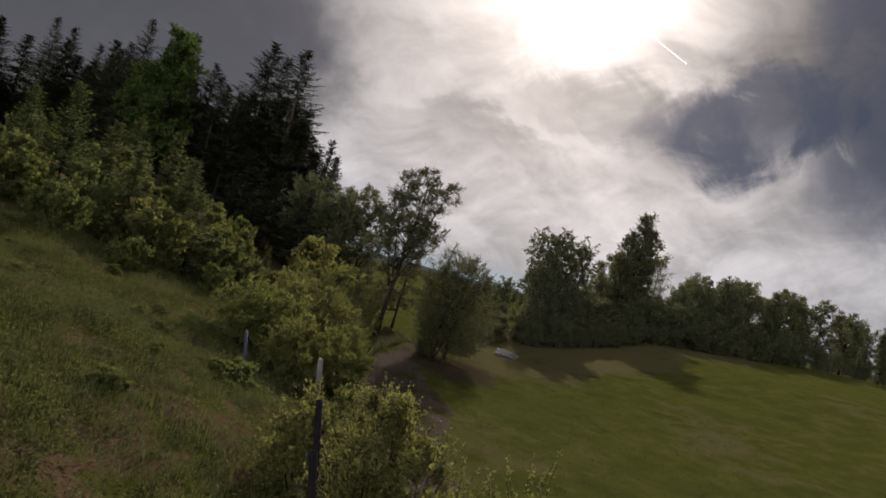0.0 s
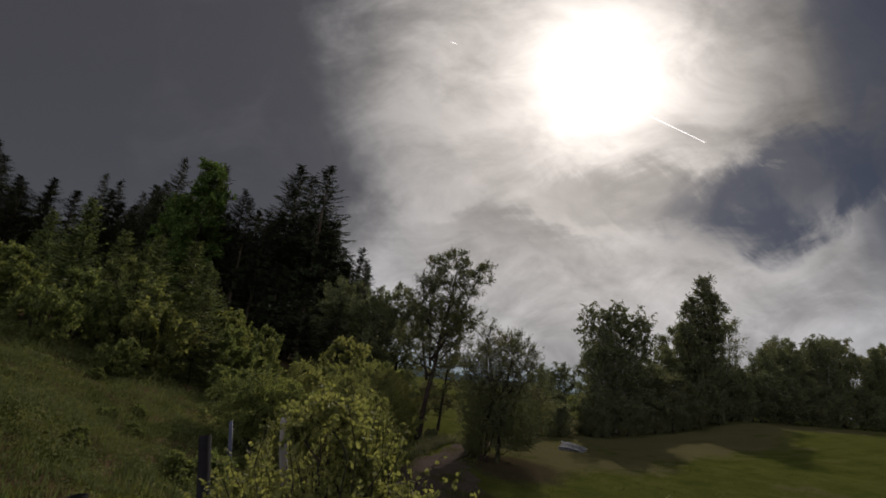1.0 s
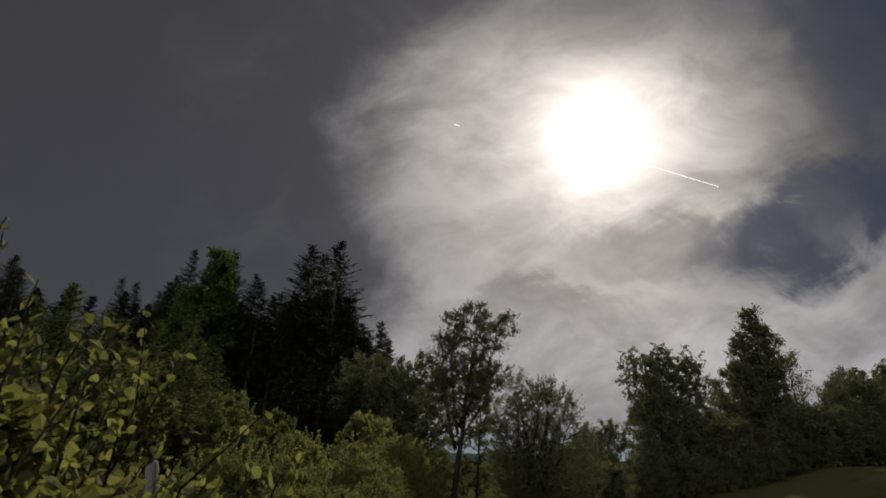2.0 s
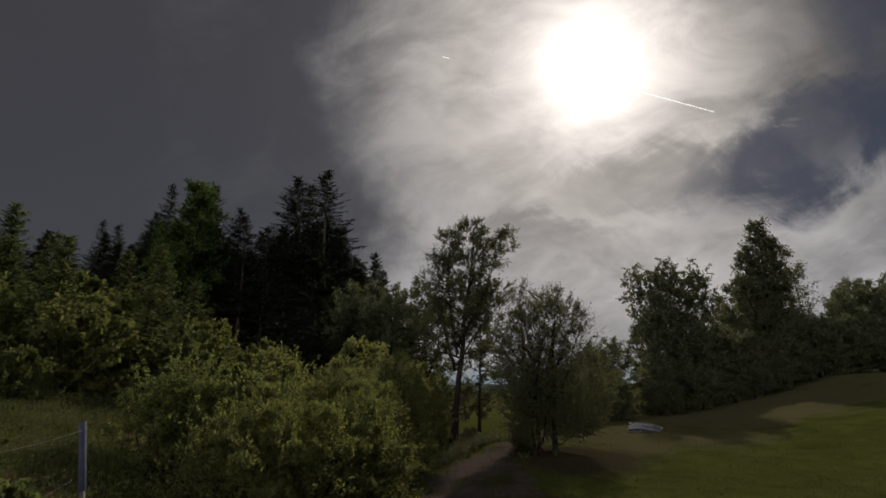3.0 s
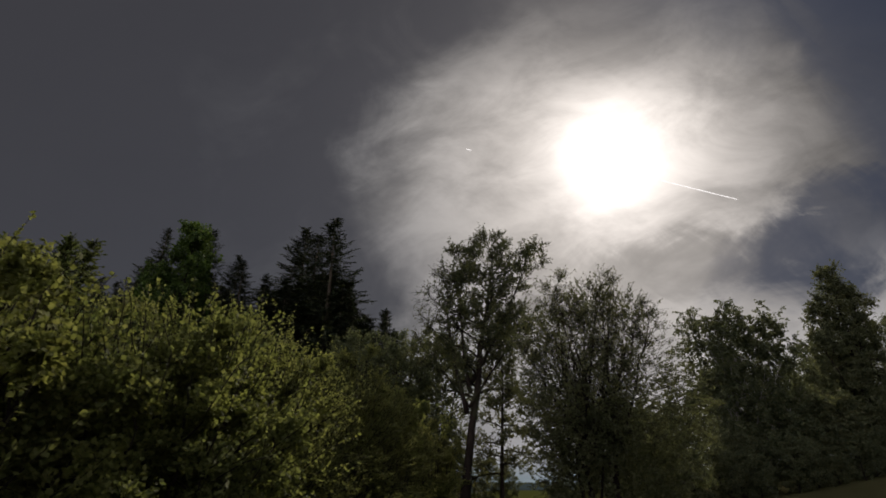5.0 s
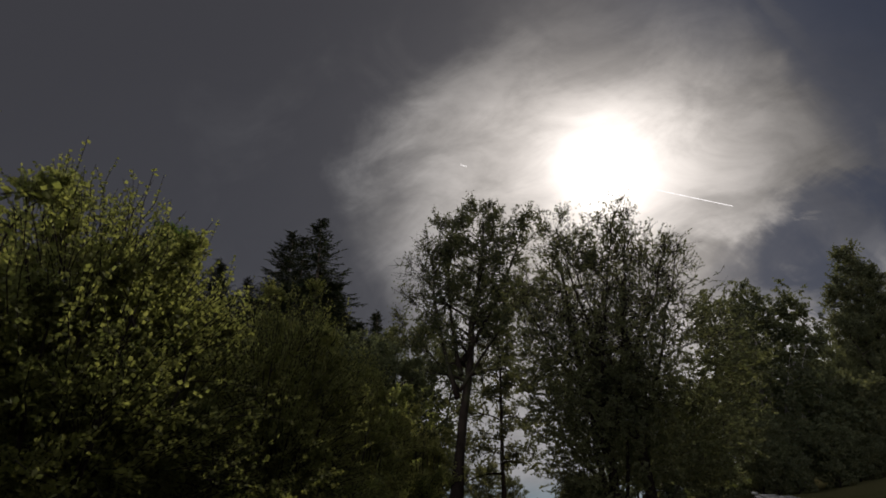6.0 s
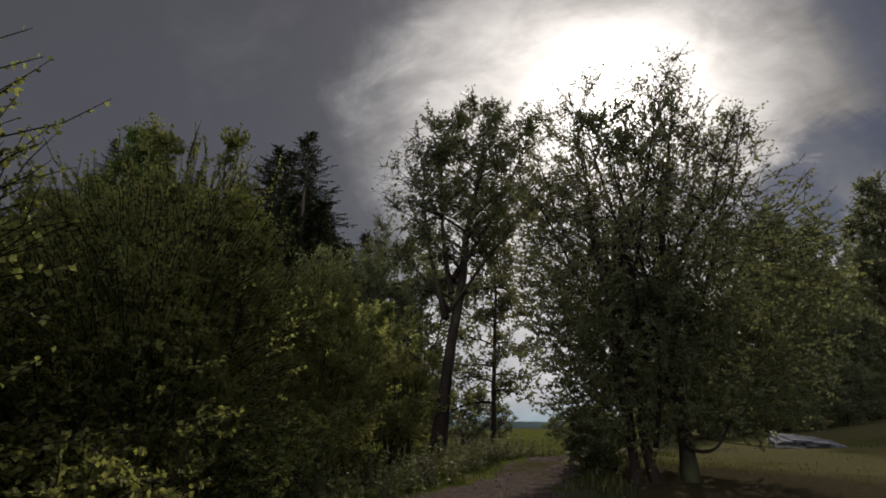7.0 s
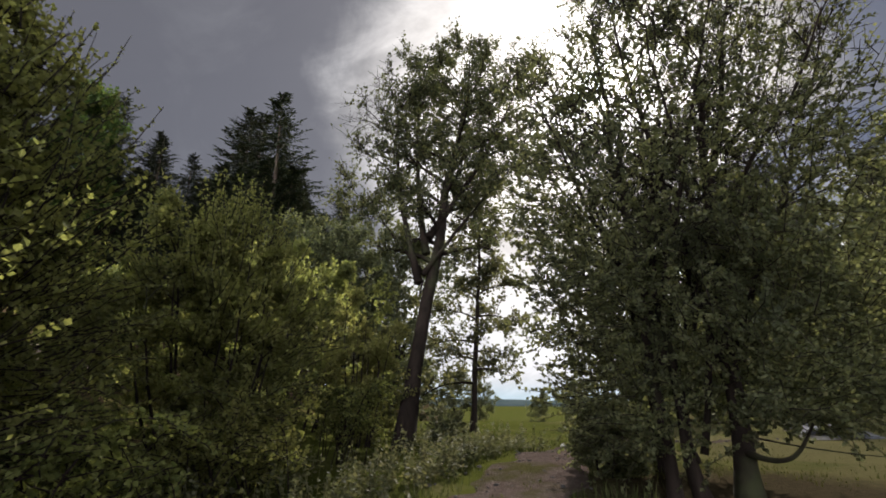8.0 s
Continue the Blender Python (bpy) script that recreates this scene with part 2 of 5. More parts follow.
def ground_material(nt, out):
    # mown meadow grass, drier and browner towards the trees, rougher and weedier on the bank
    big, mid, small = grain(nt, 0.11, 5, 0.6, 0.4), grain(nt, 0.9, 6, 0.65, 0.3), grain(nt, 14.0, 6, 0.7)
    tuft = grain(nt, 55.0, 3, 0.7)
    tc = nt.nodes.new("ShaderNodeTexCoord")
    sep = nt.nodes.new("ShaderNodeSeparateXYZ")
    nt.links.new(tc.outputs["Object"], sep.inputs[0])
    def reach(value, lo, hi, c, d):
        n = nt.nodes.new("ShaderNodeMapRange")
        nt.links.new(value, n.inputs[0])
        for i, q in enumerate((lo, hi, c, d)):
            n.inputs[i + 1].default_value = q
        return n.outputs[0]

    def calc(op, p, q):
        n = nt.nodes.new("ShaderNodeMath")
        n.operation = op
        for i, v in enumerate((p, q)):
            if isinstance(v, (int, float)):
                n.inputs[i].default_value = v
            else:
                nt.links.new(v, n.inputs[i])
        return n.outputs[0]

    # dry strip before the row of trees
    strip = calc("SUBTRACT", sep.outputs[1], calc("MULTIPLY", sep.outputs[0], 0.60))
    strip = calc("MULTIPLY", reach(strip, -1.2, 2.4, 0.0, 1.0), reach(sep.outputs[0], 2.6, 5.5, 0.0, 1.0))
    strip = calc("MULTIPLY", strip, reach(sep.outputs[1], 26.0, 36.0, 1.0, 0.0))
    # bare worn soil here and there on the bank
    slope = calc("MULTIPLY", reach(sep.outputs[0], -2.0, -4.0, 0.0, 1.0), reach(mid, 0.47, 0.57, 0.0, 1.0))
    dryness = calc("ADD", calc("ADD", big, calc("MULTIPLY", calc("SUBTRACT", mid, 0.5), 0.7)), calc("SUBTRACT", calc("MULTIPLY", strip, 0.34), 0.09))
    grass = ramp(nt, mid, [(0.25, (0.021, 0.025, 0.007)), (0.5, (0.034, 0.038, 0.009)), (0.75, (0.048, 0.050, 0.014))])
    dry = ramp(nt, small, [(0.3, (0.038, 0.033, 0.017)), (0.7, (0.066, 0.058, 0.030))])
    col = blend(nt, ramp(nt, dryness, [(0.46, (0, 0, 0)), (0.66, (0.85, 0.85, 0.85))]), grass, dry)
    col = blend(nt, calc("MULTIPLY", slope, 0.85), col, ramp(nt, small, [(0.3, (0.036, 0.020, 0.013)), (0.7, (0.092, 0.056, 0.040))]))
    # bare earth round the broad tree's stems, darkened to paint in its shadow
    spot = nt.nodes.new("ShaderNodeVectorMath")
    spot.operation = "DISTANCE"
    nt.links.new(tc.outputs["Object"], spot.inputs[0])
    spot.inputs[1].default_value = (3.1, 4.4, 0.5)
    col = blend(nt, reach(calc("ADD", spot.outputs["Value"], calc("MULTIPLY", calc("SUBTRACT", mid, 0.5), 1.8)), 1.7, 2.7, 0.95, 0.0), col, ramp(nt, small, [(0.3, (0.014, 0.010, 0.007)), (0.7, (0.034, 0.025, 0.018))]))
    # a worn dirt path at the edge of the wood
    dirt = nt.nodes.new("ShaderNodeVectorMath")
    dirt.operation = "DISTANCE"
    nt.links.new(tc.outputs["Object"], dirt.inputs[0])
    dirt.inputs[1].default_value = (-6.7, 9.0, 2.1)
    col = blend(nt, reach(calc("ADD", dirt.outputs["Value"], calc("MULTIPLY", calc("SUBTRACT", mid, 0.5), 2.2)), 1.0, 2.0, 0.85, 0.0), col, ramp(nt, small, [(0.3, (0.075, 0.058, 0.046)), (0.7, (0.150, 0.122, 0.100))]))
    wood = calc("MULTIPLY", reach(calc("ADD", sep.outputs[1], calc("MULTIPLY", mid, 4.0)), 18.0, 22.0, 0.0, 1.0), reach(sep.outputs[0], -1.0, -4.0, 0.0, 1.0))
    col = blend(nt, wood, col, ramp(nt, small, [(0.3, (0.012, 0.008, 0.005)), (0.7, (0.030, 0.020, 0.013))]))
    col = blend(nt, ramp(nt, small, [(0.58, (0, 0, 0)), (0.75, (0.45, 0.45, 0.45))]), col, (0.040, 0.030, 0.014))
    col = blend(nt, ramp(nt, tuft, [(0.35, (0.35, 0.35, 0.35)), (0.6, (0, 0, 0))]), col, (0.018, 0.022, 0.006))
    principled(nt, out, col, 0.95, bump(nt, small, 0.7, 0.06), spec=0.0)


def gravel_material(nt, out):
    big, small, peb = grain(nt, 0.8, 5), grain(nt, 9.0, 6, 0.7), grain(nt, 70.0, 2, 0.6)
    col = ramp(nt, peb, [(0.25, (0.026, 0.020, 0.017)), (0.5, (0.051, 0.040, 0.036)), (0.8, (0.104, 0.085, 0.078))])
    col = blend(nt, ramp(nt, small, [(0.42, (0.7, 0.7, 0.7)), (0.62, (0, 0, 0))]), col, (0.032, 0.023, 0.018))
    col = blend(nt, ramp(nt, big, [(0.50, (0, 0, 0)), (0.62, (0.8, 0.8, 0.8))]), col, (0.026, 0.026, 0.008))
    principled(nt, out, col, 0.72, bump(nt, peb, 0.9, 0.03), spec=0.0)


def plain_material(name, a, b, size, rough=0.7, metal=0.0, depth=0.01, stretch=(1, 1, 1), spec=0.3):
    def build(nt, out):
        g, s = grain(nt, size, 6, 0.65, 0.2, stretch), grain(nt, size * 0.15, 3)
        col = ramp(nt, g, [(0.3, a), (0.7, b)])
        col = blend(nt, ramp(nt, s, [(0.45, (0, 0, 0)), (0.7, (0.4, 0.4, 0.4))]), col, tuple(0.6 * q for q in a))
        principled(nt, out, col, rough, bump(nt, g, 0.5, depth), metal, spec)
    return material(name, build)


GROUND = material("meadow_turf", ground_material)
GRAVEL = material("gravel", gravel_material)
LEAF_BUSH = leaf_material("bush_leaves", (0.062, 0.074, 0.023), (0.104, 0.117, 0.036), (0.148, 0.156, 0.05), 0.56)
LEAF_SLOPE = leaf_material("slope_shrub_leaves", (0.044, 0.056, 0.018), (0.074, 0.09, 0.028), (0.116, 0.128, 0.04), 0.5)
LEAF_HEDGE = leaf_material("hedge_leaves", (0.084, 0.095, 0.034), (0.126, 0.134, 0.046), (0.156, 0.158, 0.056), 0.64)
LEAF_OAK = leaf_material("oak_leaves", (0.032, 0.037, 0.019), (0.052, 0.057, 0.027), (0.078, 0.08, 0.037), 0.54)
LEAF_WILLOW = leaf_material("broad_tree_leaves", (0.046, 0.052, 0.027), (0.07, 0.077, 0.038), (0.098, 0.103, 0.05), 0.58)
LEAF_ROW = leaf_material("row_tree_leaves", (0.04, 0.048, 0.026), (0.063, 0.071, 0.037), (0.092, 0.098, 0.05), 0.5, 0.6, 0.15)
LEAF_GREEN = leaf_material("bright_tree_leaves", (0.020, 0.040, 0.010), (0.036, 0.064, 0.014), (0.056, 0.090, 0.020), 0.4, 0.55, 0.15)
NEEDLE = leaf_material("spruce_needles", (0.010, 0.013, 0.008), (0.017, 0.022, 0.011), (0.030, 0.036, 0.016), 0.12, 0.6, 0.12)
NEEDLE_YOUNG = leaf_material("young_conifer_needles", (0.034, 0.046, 0.017), (0.06, 0.076, 0.027), (0.094, 0.11, 0.04), 0.36, 0.6, 0.3)
GRASS = leaf_material("grass_blades", (0.022, 0.027, 0.008), (0.035, 0.04, 0.011), (0.048, 0.051, 0.017), 0.28, 0.8, 0.4)
GRASS_BANK = leaf_material("rough_bank_grass", (0.04, 0.049, 0.017), (0.056, 0.067, 0.023), (0.078, 0.085, 0.032), 0.32, 0.8, 0.9)
# low growth: shade under the hedge is put into this darker leaf colour
LEAF_SHADED = leaf_material("shaded_low_leaves", (0.034, 0.041, 0.020), (0.055, 0.062, 0.030), (0.086, 0.086, 0.042), 0.4)
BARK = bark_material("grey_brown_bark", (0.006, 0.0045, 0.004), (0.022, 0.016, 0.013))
BARK_DARK = bark_material("dark_spruce_bark", (0.022, 0.016, 0.013), (0.070, 0.052, 0.040))
BARK_BIRCH = bark_material("pale_birch_bark", (0.06, 0.055, 0.05), (0.30, 0.28, 0.26), 3.0)
WOOD_GREY = plain_material("weathered_grey_wood", (0.05, 0.044, 0.040), (0.12, 0.108, 0.098), 18.0, 0.85, 0, 0.006, (1, 1, 0.12))
BLACK_TUBE = plain_material("black_plastic_tube", (0.004, 0.0035, 0.004), (0.010, 0.009, 0.010), 12.0, 0.8, spec=0.02)
BLUE_TUBE = plain_material("blue_grey_plastic_tube", (0.020, 0.022, 0.036), (0.042, 0.046, 0.068), 8.0, 0.7, spec=0.08)
WIRE = plain_material("galvanised_wire", (0.05, 0.05, 0.05), (0.10, 0.10, 0.10), 30.0, 0.7, 0.3)
BOARD = plain_material("pale_weathered_boards", (0.040, 0.041, 0.046), (0.080, 0.082, 0.090), 9.0, 0.95, 0, 0.004, (1, 0.15, 1), spec=0.02)
BOARD_DARK = plain_material("grey_bearer_timber", (0.10, 0.09, 0.08), (0.22, 0.20, 0.18), 14.0, 0.85)
STONE = plain_material("pale_stone", (0.19, 0.185, 0.18), (0.33, 0.325, 0.31), 20.0, 0.9, spec=0.05)
PEBBLE = plain_material("grey_pebbles", (0.020, 0.018, 0.016), (0.060, 0.054, 0.052), 25.0, 0.9, spec=0.05)

# ---- shapes ----
def smooth(a, b, v):
    t = np.clip((np.asarray(v, float) - a) / (b - a), 0, 1)
    return t * t * (3 - 2 * t)


def ground_z(x, y):
    """Height of the ground: a track along the foot of a grassy bank, a meadow that rises gently away from it."""
    x, y = np.asarray(x, float), np.asarray(y, float)
    open_side = smooth(0.44, 0.28, x / np.maximum(y + 1, 19))
    z = 0.30 + 0.35 * smooth(0, 8, y) - 3.0 * open_side * smooth(19, 70, y) - 6.0 * (0.3 + 0.7 * open_side) * smooth(60, 240, y)
    s = np.maximum(-x - 1.5, 0)
    z = z + 0.30 * np.minimum(s, 13) * s / (s + 0.6) + 0.20 * np.clip(s - 13, 0, 60)
    z = z + 0.95 * smooth(-1.3, -2.9, x) * smooth(-6.5, -11, y)
    r = np.clip(x - 5, 0, 60)
    z = z + 0.03 * r + 0.006 * np.clip(x - 8, 0, 18) ** 2
    z = z + 0.05 * np.sin(0.9 * x + 0.4 * y) * np.sin(0.7 * y - 0.3 * x + 1.0) + 0.03 * np.sin(2.3 * x + 1.1 * y) * np.sin(1.9 * y)
    bank = smooth(-2.5, -5, x)
    return z + bank * (0.10 * np.sin(1.7 * x + 0.6) * np.sin(1.3 * y + 2.0) + 0.05 * np.sin(4.1 * x + y) * np.sin(3.7 * y))


def gz(x, y):
    return float(ground_z(x, y))


class Soup:
    """Quads gathered for one mesh."""
    def __init__(self):
        self.v, self.q, self.n, self.tubes = [], [], 0, []

    def add(self, v, q):
        self.v.append(np.asarray(v, float).reshape(-1, 3))
        self.q.append(np.asarray(q, int).reshape(-1, 4) + self.n)
        self.n += len(self.v[-1])
        return self

    def pick(self, which):
        """Some of the pieces as a soup of their own."""
        out, start = Soup(), np.cumsum([0] + [len(v) for v in self.v])
        for i in which:
            out.add(self.v[i], self.q[i] - start[i])
        return out

    def mesh(self, name, mat, soft=False):
        v, q = np.concatenate(self.v), np.concatenate(self.q)
        me = bpy.data.meshes.new(name)
        me.vertices.add(len(v))
        me.vertices.foreach_set("co", v.astype(np.float32).ravel())
        me.loops.add(4 * len(q))
        me.loops.foreach_set("vertex_index", q.astype(np.int32).ravel())
        me.polygons.add(len(q))
        me.polygons.foreach_set("loop_start", np.arange(0, 4 * len(q), 4, dtype=np.int32))
        me.polygons.foreach_set("use_smooth", np.full(len(q), soft))
        me.update(calc_edges=True)
        me.materials.append(mat)
        return me


def unit(a):
    return a / np.maximum(np.linalg.norm(a, axis=-1, keepdims=True), 1e-9)


def tube(soup, pts, radii, sides=6, cap=True, rough=0.0):
    soup.tubes.append(len(soup.v))
    pts, radii = np.asarray(pts, float), np.asarray(radii, float)
    t = unit(np.gradient(pts, axis=0))
    ref = np.array([1.0, 0, 0]) if abs(t[0][0]) < 0.8 else np.array([0, 1.0, 0])
    u = unit(np.cross(t, ref))
    w = np.cross(t, u)
    a = np.linspace(0, 2 * np.pi, sides, endpoint=False)
    ring = pts[:, None] + radii[:, None, None] * (np.cos(a)[None, :, None] * u[:, None] + np.sin(a)[None, :, None] * w[:, None])
    n = len(pts)
    if rough:
        k = np.arange(n)[:, None]
        ring = pts[:, None] + (ring - pts[:, None]) * (1 + rough * (np.sin(a * 2 + k * 0.45) + 0.8 * np.sin(a * 3 - k * 0.9 + 1) + 0.7 * np.sin(a * 5 + k * 2.1)))[..., None]
    i, j = np.meshgrid(np.arange(n - 1), np.arange(sides), indexing="ij")
    k = (j + 1) % sides
    q = np.stack([i * sides + j, i * sides + k, (i + 1) * sides + k, (i + 1) * sides + j], -1).reshape(-1, 4)
    v = ring.reshape(-1, 3)
    if cap:
        v = np.concatenate([v, pts[-1:], pts[:1]])
        top, bot = n * sides, n * sides + 1
        extra = []
        for j in range(0, sides, 2):
            b = (n - 1) * sides
            extra.append([b + j, b + (j + 1) % sides, b + (j + 2) % sides, top])
            extra.append([(j + 2) % sides, (j + 1) % sides, j, bot])
        q = np.concatenate([q, np.array(extra)])
    soup.add(v, q)


def sticks(soup, p0, p1, r0, r1):
    """Many thin three-sided twigs at once."""
    p0, p1 = np.asarray(p0), np.asarray(p1)
    n = len(p0)
    d = unit(p1 - p0)
    ref = np.where(np.abs(d[:, 2:3]) < 0.8, np.array([[0, 0, 1.0]]), np.array([[1.0, 0, 0]]))
    u = unit(np.cross(d, ref))
    w = np.cross(d, u)
    vs = []
    for p, r in ((p0, r0), (p1, r1)):
        r = np.broadcast_to(np.asarray(r, float), (n,))[:, None]
        for a in (0, 2.0944, 4.1888):
            vs.append(p + r * (math.cos(a) * u + math.sin(a) * w))
    v = np.stack(vs, 1).reshape(-1, 3)
    b = (np.arange(n) * 6)[:, None]
    q = np.concatenate([b + np.array([j, (j + 1) % 3, 3 + (j + 1) % 3, 3 + j]) for j in range(3)])
    soup.add(v, q)


def leaves(soup, rng, at, axis, length, width, up=0.6, fine=False):
    """Folded leaves that start at the given points and lie along the given ways."""
    n = len(at)
    a = unit(axis)
    side = unit(np.cross(a, unit(rng.normal(size=(n, 3)) + np.array([0, 0, up]))))
    nor = np.cross(side, a)
    ln = (length * rng.uniform(0.6, 1.25, n))[:, None]
    wd = (width * rng.uniform(0.7, 1.2, n))[:, None]
    if fine:
        fold = 0.22
        pts = [at, at - side * wd * 0.95 + a * ln * 0.35 + nor * wd * fold, at - side * wd * 0.75 + a * ln * 0.72 + nor * wd * fold * 0.6,
               at + a * ln - nor * ln * 0.10, at + side * wd * 0.75 + a * ln * 0.72 + nor * wd * fold * 0.6, at + side * wd * 0.95 + a * ln * 0.35 + nor * wd * fold]
        b = (np.arange(n) * 6)[:, None]
        soup.add(np.stack(pts, 1).reshape(-1, 3), np.concatenate([b + np.array([0, 3, 2, 1]), b + np.array([0, 5, 4, 3])]))
    else:
        pts = [at, at + side * wd + a * ln * 0.5 + nor * wd * 0.2, at + a * ln, at - side * wd + a * ln * 0.5 + nor * wd * 0.2]
        soup.add(np.stack(pts, 1).reshape(-1, 3), (np.arange(n) * 4)[:, None] + np.array([0, 1, 2, 3]))


def part(name, mesh, parent, label=""):
    ob = new(name, mesh)
    ob.parent = parent
    if label:
        ob["label"] = label
    return ob


def curve_pts(p0, p1, bend, n):
    s = np.linspace(0, 1, n)[:, None]
    return np.asarray(p0) * (1 - s) + np.asarray(p1) * s + np.asarray(bend) * (4 * s * (1 - s))


def broad_tree(rng, stems, spread, limbs, branches, twigs, per_twig, leaf=(0.09, 0.035), twig_len=0.45, u0=0.25, rise=(0.2, 0.9),
               fine=False, droop=0.0, sides=7, twig_r=0.006, wood=True, tip=0.0):
    """Wood and leaves of a broad-leaved tree or bush. stems: (base, top, radius, bend). spread(u): how far the limbs reach at u of the stem."""
    ws, ls = Soup(), Soup()
    golden, k = 2.399963, rng.uniform(0, 6)
    P0, P1, D, R = [], [], [], []
    total = sum(np.linalg.norm(np.subtract(t, b)) for b, t, _, _ in stems)
    for b, t, r, bend in stems:
        line = curve_pts(b, t, bend, 9) + rng.normal(size=(9, 3)) * np.linspace(0, 1, 9)[:, None] * r * 0.7
        rad = r * (1 - np.linspace(0, 1, 9) * 0.86)
        rad[0] *= 1.35
        fine_line = np.stack([np.interp(np.linspace(0, 8, 25), np.arange(9), line[:, i]) for i in range(3)], 1) if r > 0.08 else line
        tube(ws, fine_line, np.interp(np.linspace(0, 8, len(fine_line)), np.arange(9), rad), sides + (5 if r > 0.08 else 0), rough=0.05 if r > 0.08 else 0.0)
        share = max(2, int(limbs * np.linalg.norm(np.subtract(t, b)) / total))
        for i in range(share):
            u = u0 + (1 - u0) * ((i + rng.uniform(0.1, 0.9)) / share) ** 0.9
            s = u * 8
            i0 = min(int(s), 7)
            p = line[i0] + (line[i0 + 1] - line[i0]) * (s - i0)
            k += golden + rng.normal() * 0.35
            reach = spread(u) * rng.uniform(0.55, 1.12)
            lift = rise[0] + (rise[1] - rise[0]) * u + rng.normal() * 0.15
            way = np.array([math.cos(k), math.sin(k), lift])
            way /= np.linalg.norm(way)
            end = p + way * reach
            lim = curve_pts(p, end, [rng.normal() * 0.08 * reach, rng.normal() * 0.08 * reach, (0.10 - droop) * reach], 6)
            r0 = max(r * (1 - 0.86 * u) * 0.55, 0.008)
            tube(ws, lim, r0 * np.linspace(1, 0.22, 6), 5, cap=False)
            for j in range(branches):
                v = 0.25 + 0.75 * ((j + rng.uniform()) / branches) ** (1 - 0.6 * tip)
                q0 = min(int(v * 5), 4)
                q = lim[q0] + (lim[q0 + 1] - lim[q0]) * (v * 5 - q0)
                d = unit(way * 0.7 + rng.normal(size=3) * 0.65 + np.array([0, 0, 0.25 - droop]))
                ln = reach * rng.uniform(0.22, 0.48) * (1.1 - 0.4 * v) * (1 - 0.35 * tip) + 0.05
                P0.append(q), P1.append(q + d * ln), D.append(d), R.append(r0 * 0.35)
    P0, P1, D, R = map(np.array, (P0, P1, D, R))
    sticks(ws, P0, P1, np.maximum(R, 0.005), np.maximum(R * 0.4, 0.003))
    nb = len(P0)
    idx = np.repeat(np.arange(nb), twigs)
    n = len(idx)
    f = rng.uniform(0.2, 1.0, (n, 1))
    t0 = P0[idx] + (P1[idx] - P0[idx]) * f
    td = unit(D[idx] * 0.5 + rng.normal(size=(n, 3)) * 0.7 + np.array([0, 0, 0.15 - 1.6 * droop]))
    tl = twig_len * rng.uniform(0.45, 1.2, (n, 1))
    t1 = t0 + td * tl
    if wood:
        sticks(ws, t0, t1, twig_r, twig_r * 0.4)
    idx = np.repeat(np.arange(n), per_twig)
    m = len(idx)
    f = rng.uniform(0.15, 1.08, (m, 1))
    at = t0[idx] + (t1[idx] - t0[idx]) * f + rng.normal(size=(m, 3)) * leaf[0] * 0.25
    axis = td[idx] * 0.6 + rng.normal(size=(m, 3)) * 0.8 + np.array([0, 0, -0.2 - 0.5 * droop])
    leaves(ls, rng, at, axis, leaf[0], leaf[1], fine=fine)
    return ws, ls


def thin_out(soup, rng, chance):
    """Drop leaves at random, each with the chance that its place gives."""
    v, q = np.concatenate(soup.v), np.concatenate(soup.q)
    keep = rng.uniform(size=len(q)) > chance(v[q].mean(axis=1))
    q = q[keep]
    used, back = np.unique(q.ravel(), return_inverse=True)
    soup.v, soup.q, soup.n = [v[used]], [back.reshape(-1, 4)], len(used)


def bunches(c, size):
    """A number from nought to one for each small cell of space, so that leaves come and go in bunches."""
    k = np.floor(c / size + 0.35 * np.sin(c[:, [1, 2, 0]] * 1.7 / size)) @ np.array([12.9898, 78.233, 37.719])
    return np.modf(np.abs(np.sin(k) * 43758.5453))[0]


def plant(name, label, category, ws, ls, bark, green, at, group="", crown="crown", spin=0.0, size=1.0, split=False):
    top = new(name)
    top.empty_display_size = 0.2
    top.matrix_basis = pose(*at, 0, 0, spin) @ Matrix.Scale(size, 4)
    tagged(top, label, category, group)
    main = max(len(ws.v[i]) for i in ws.tubes)
    main = [i for i in ws.tubes if len(ws.v[i]) == main]
    rest = [i for i in range(len(ws.v)) if i not in set(main)]
    if len(main) > 6 and not split:
        rest = main + rest
    else:
        kind = "stem" if split else "trunk"
        for i in main:
            part(kind, ws.pick([i]).mesh(kind, bark, True), top)
    if rest:
        twigs = part("branchwork", ws.pick(rest).mesh("branchwork", bark, True), top)
        twigs["kind"] = "stuff"
    part(crown, ls.mesh(crown, green), top)
    return top


def add_shoots(ws, ls, rng, p0, way, length, leaf, per=14, fine=False):
    """Long thin shoots that stand out of a crown, leafy along their length."""
    n = len(p0)
    way = unit(way)
    ln = (length * rng.uniform(0.45, 1.25, n))[:, None]
    mid = p0 + way * ln * 0.5 + rng.normal(size=(n, 3)) * ln * 0.05
    end = mid + unit(way + rng.normal(size=(n, 3)) * 0.22 + np.array([0, 0, 0.10])) * ln * 0.5
    sticks(ws, p0, mid, 0.005, 0.004)
    sticks(ws, mid, end, 0.004, 0.002)
    idx = np.repeat(np.arange(n), per)
    f = rng.uniform(0.05, 1.0, (len(idx), 1))
    at = np.where(f < 0.5, p0[idx] + (mid - p0)[idx] * 2 * f, mid[idx] + (end - mid)[idx] * (2 * f - 1))
    leaves(ls, rng, at, way[idx] * 0.5 + rng.normal(size=(len(idx), 3)) * 0.8, leaf[0], leaf[1], fine=fine)


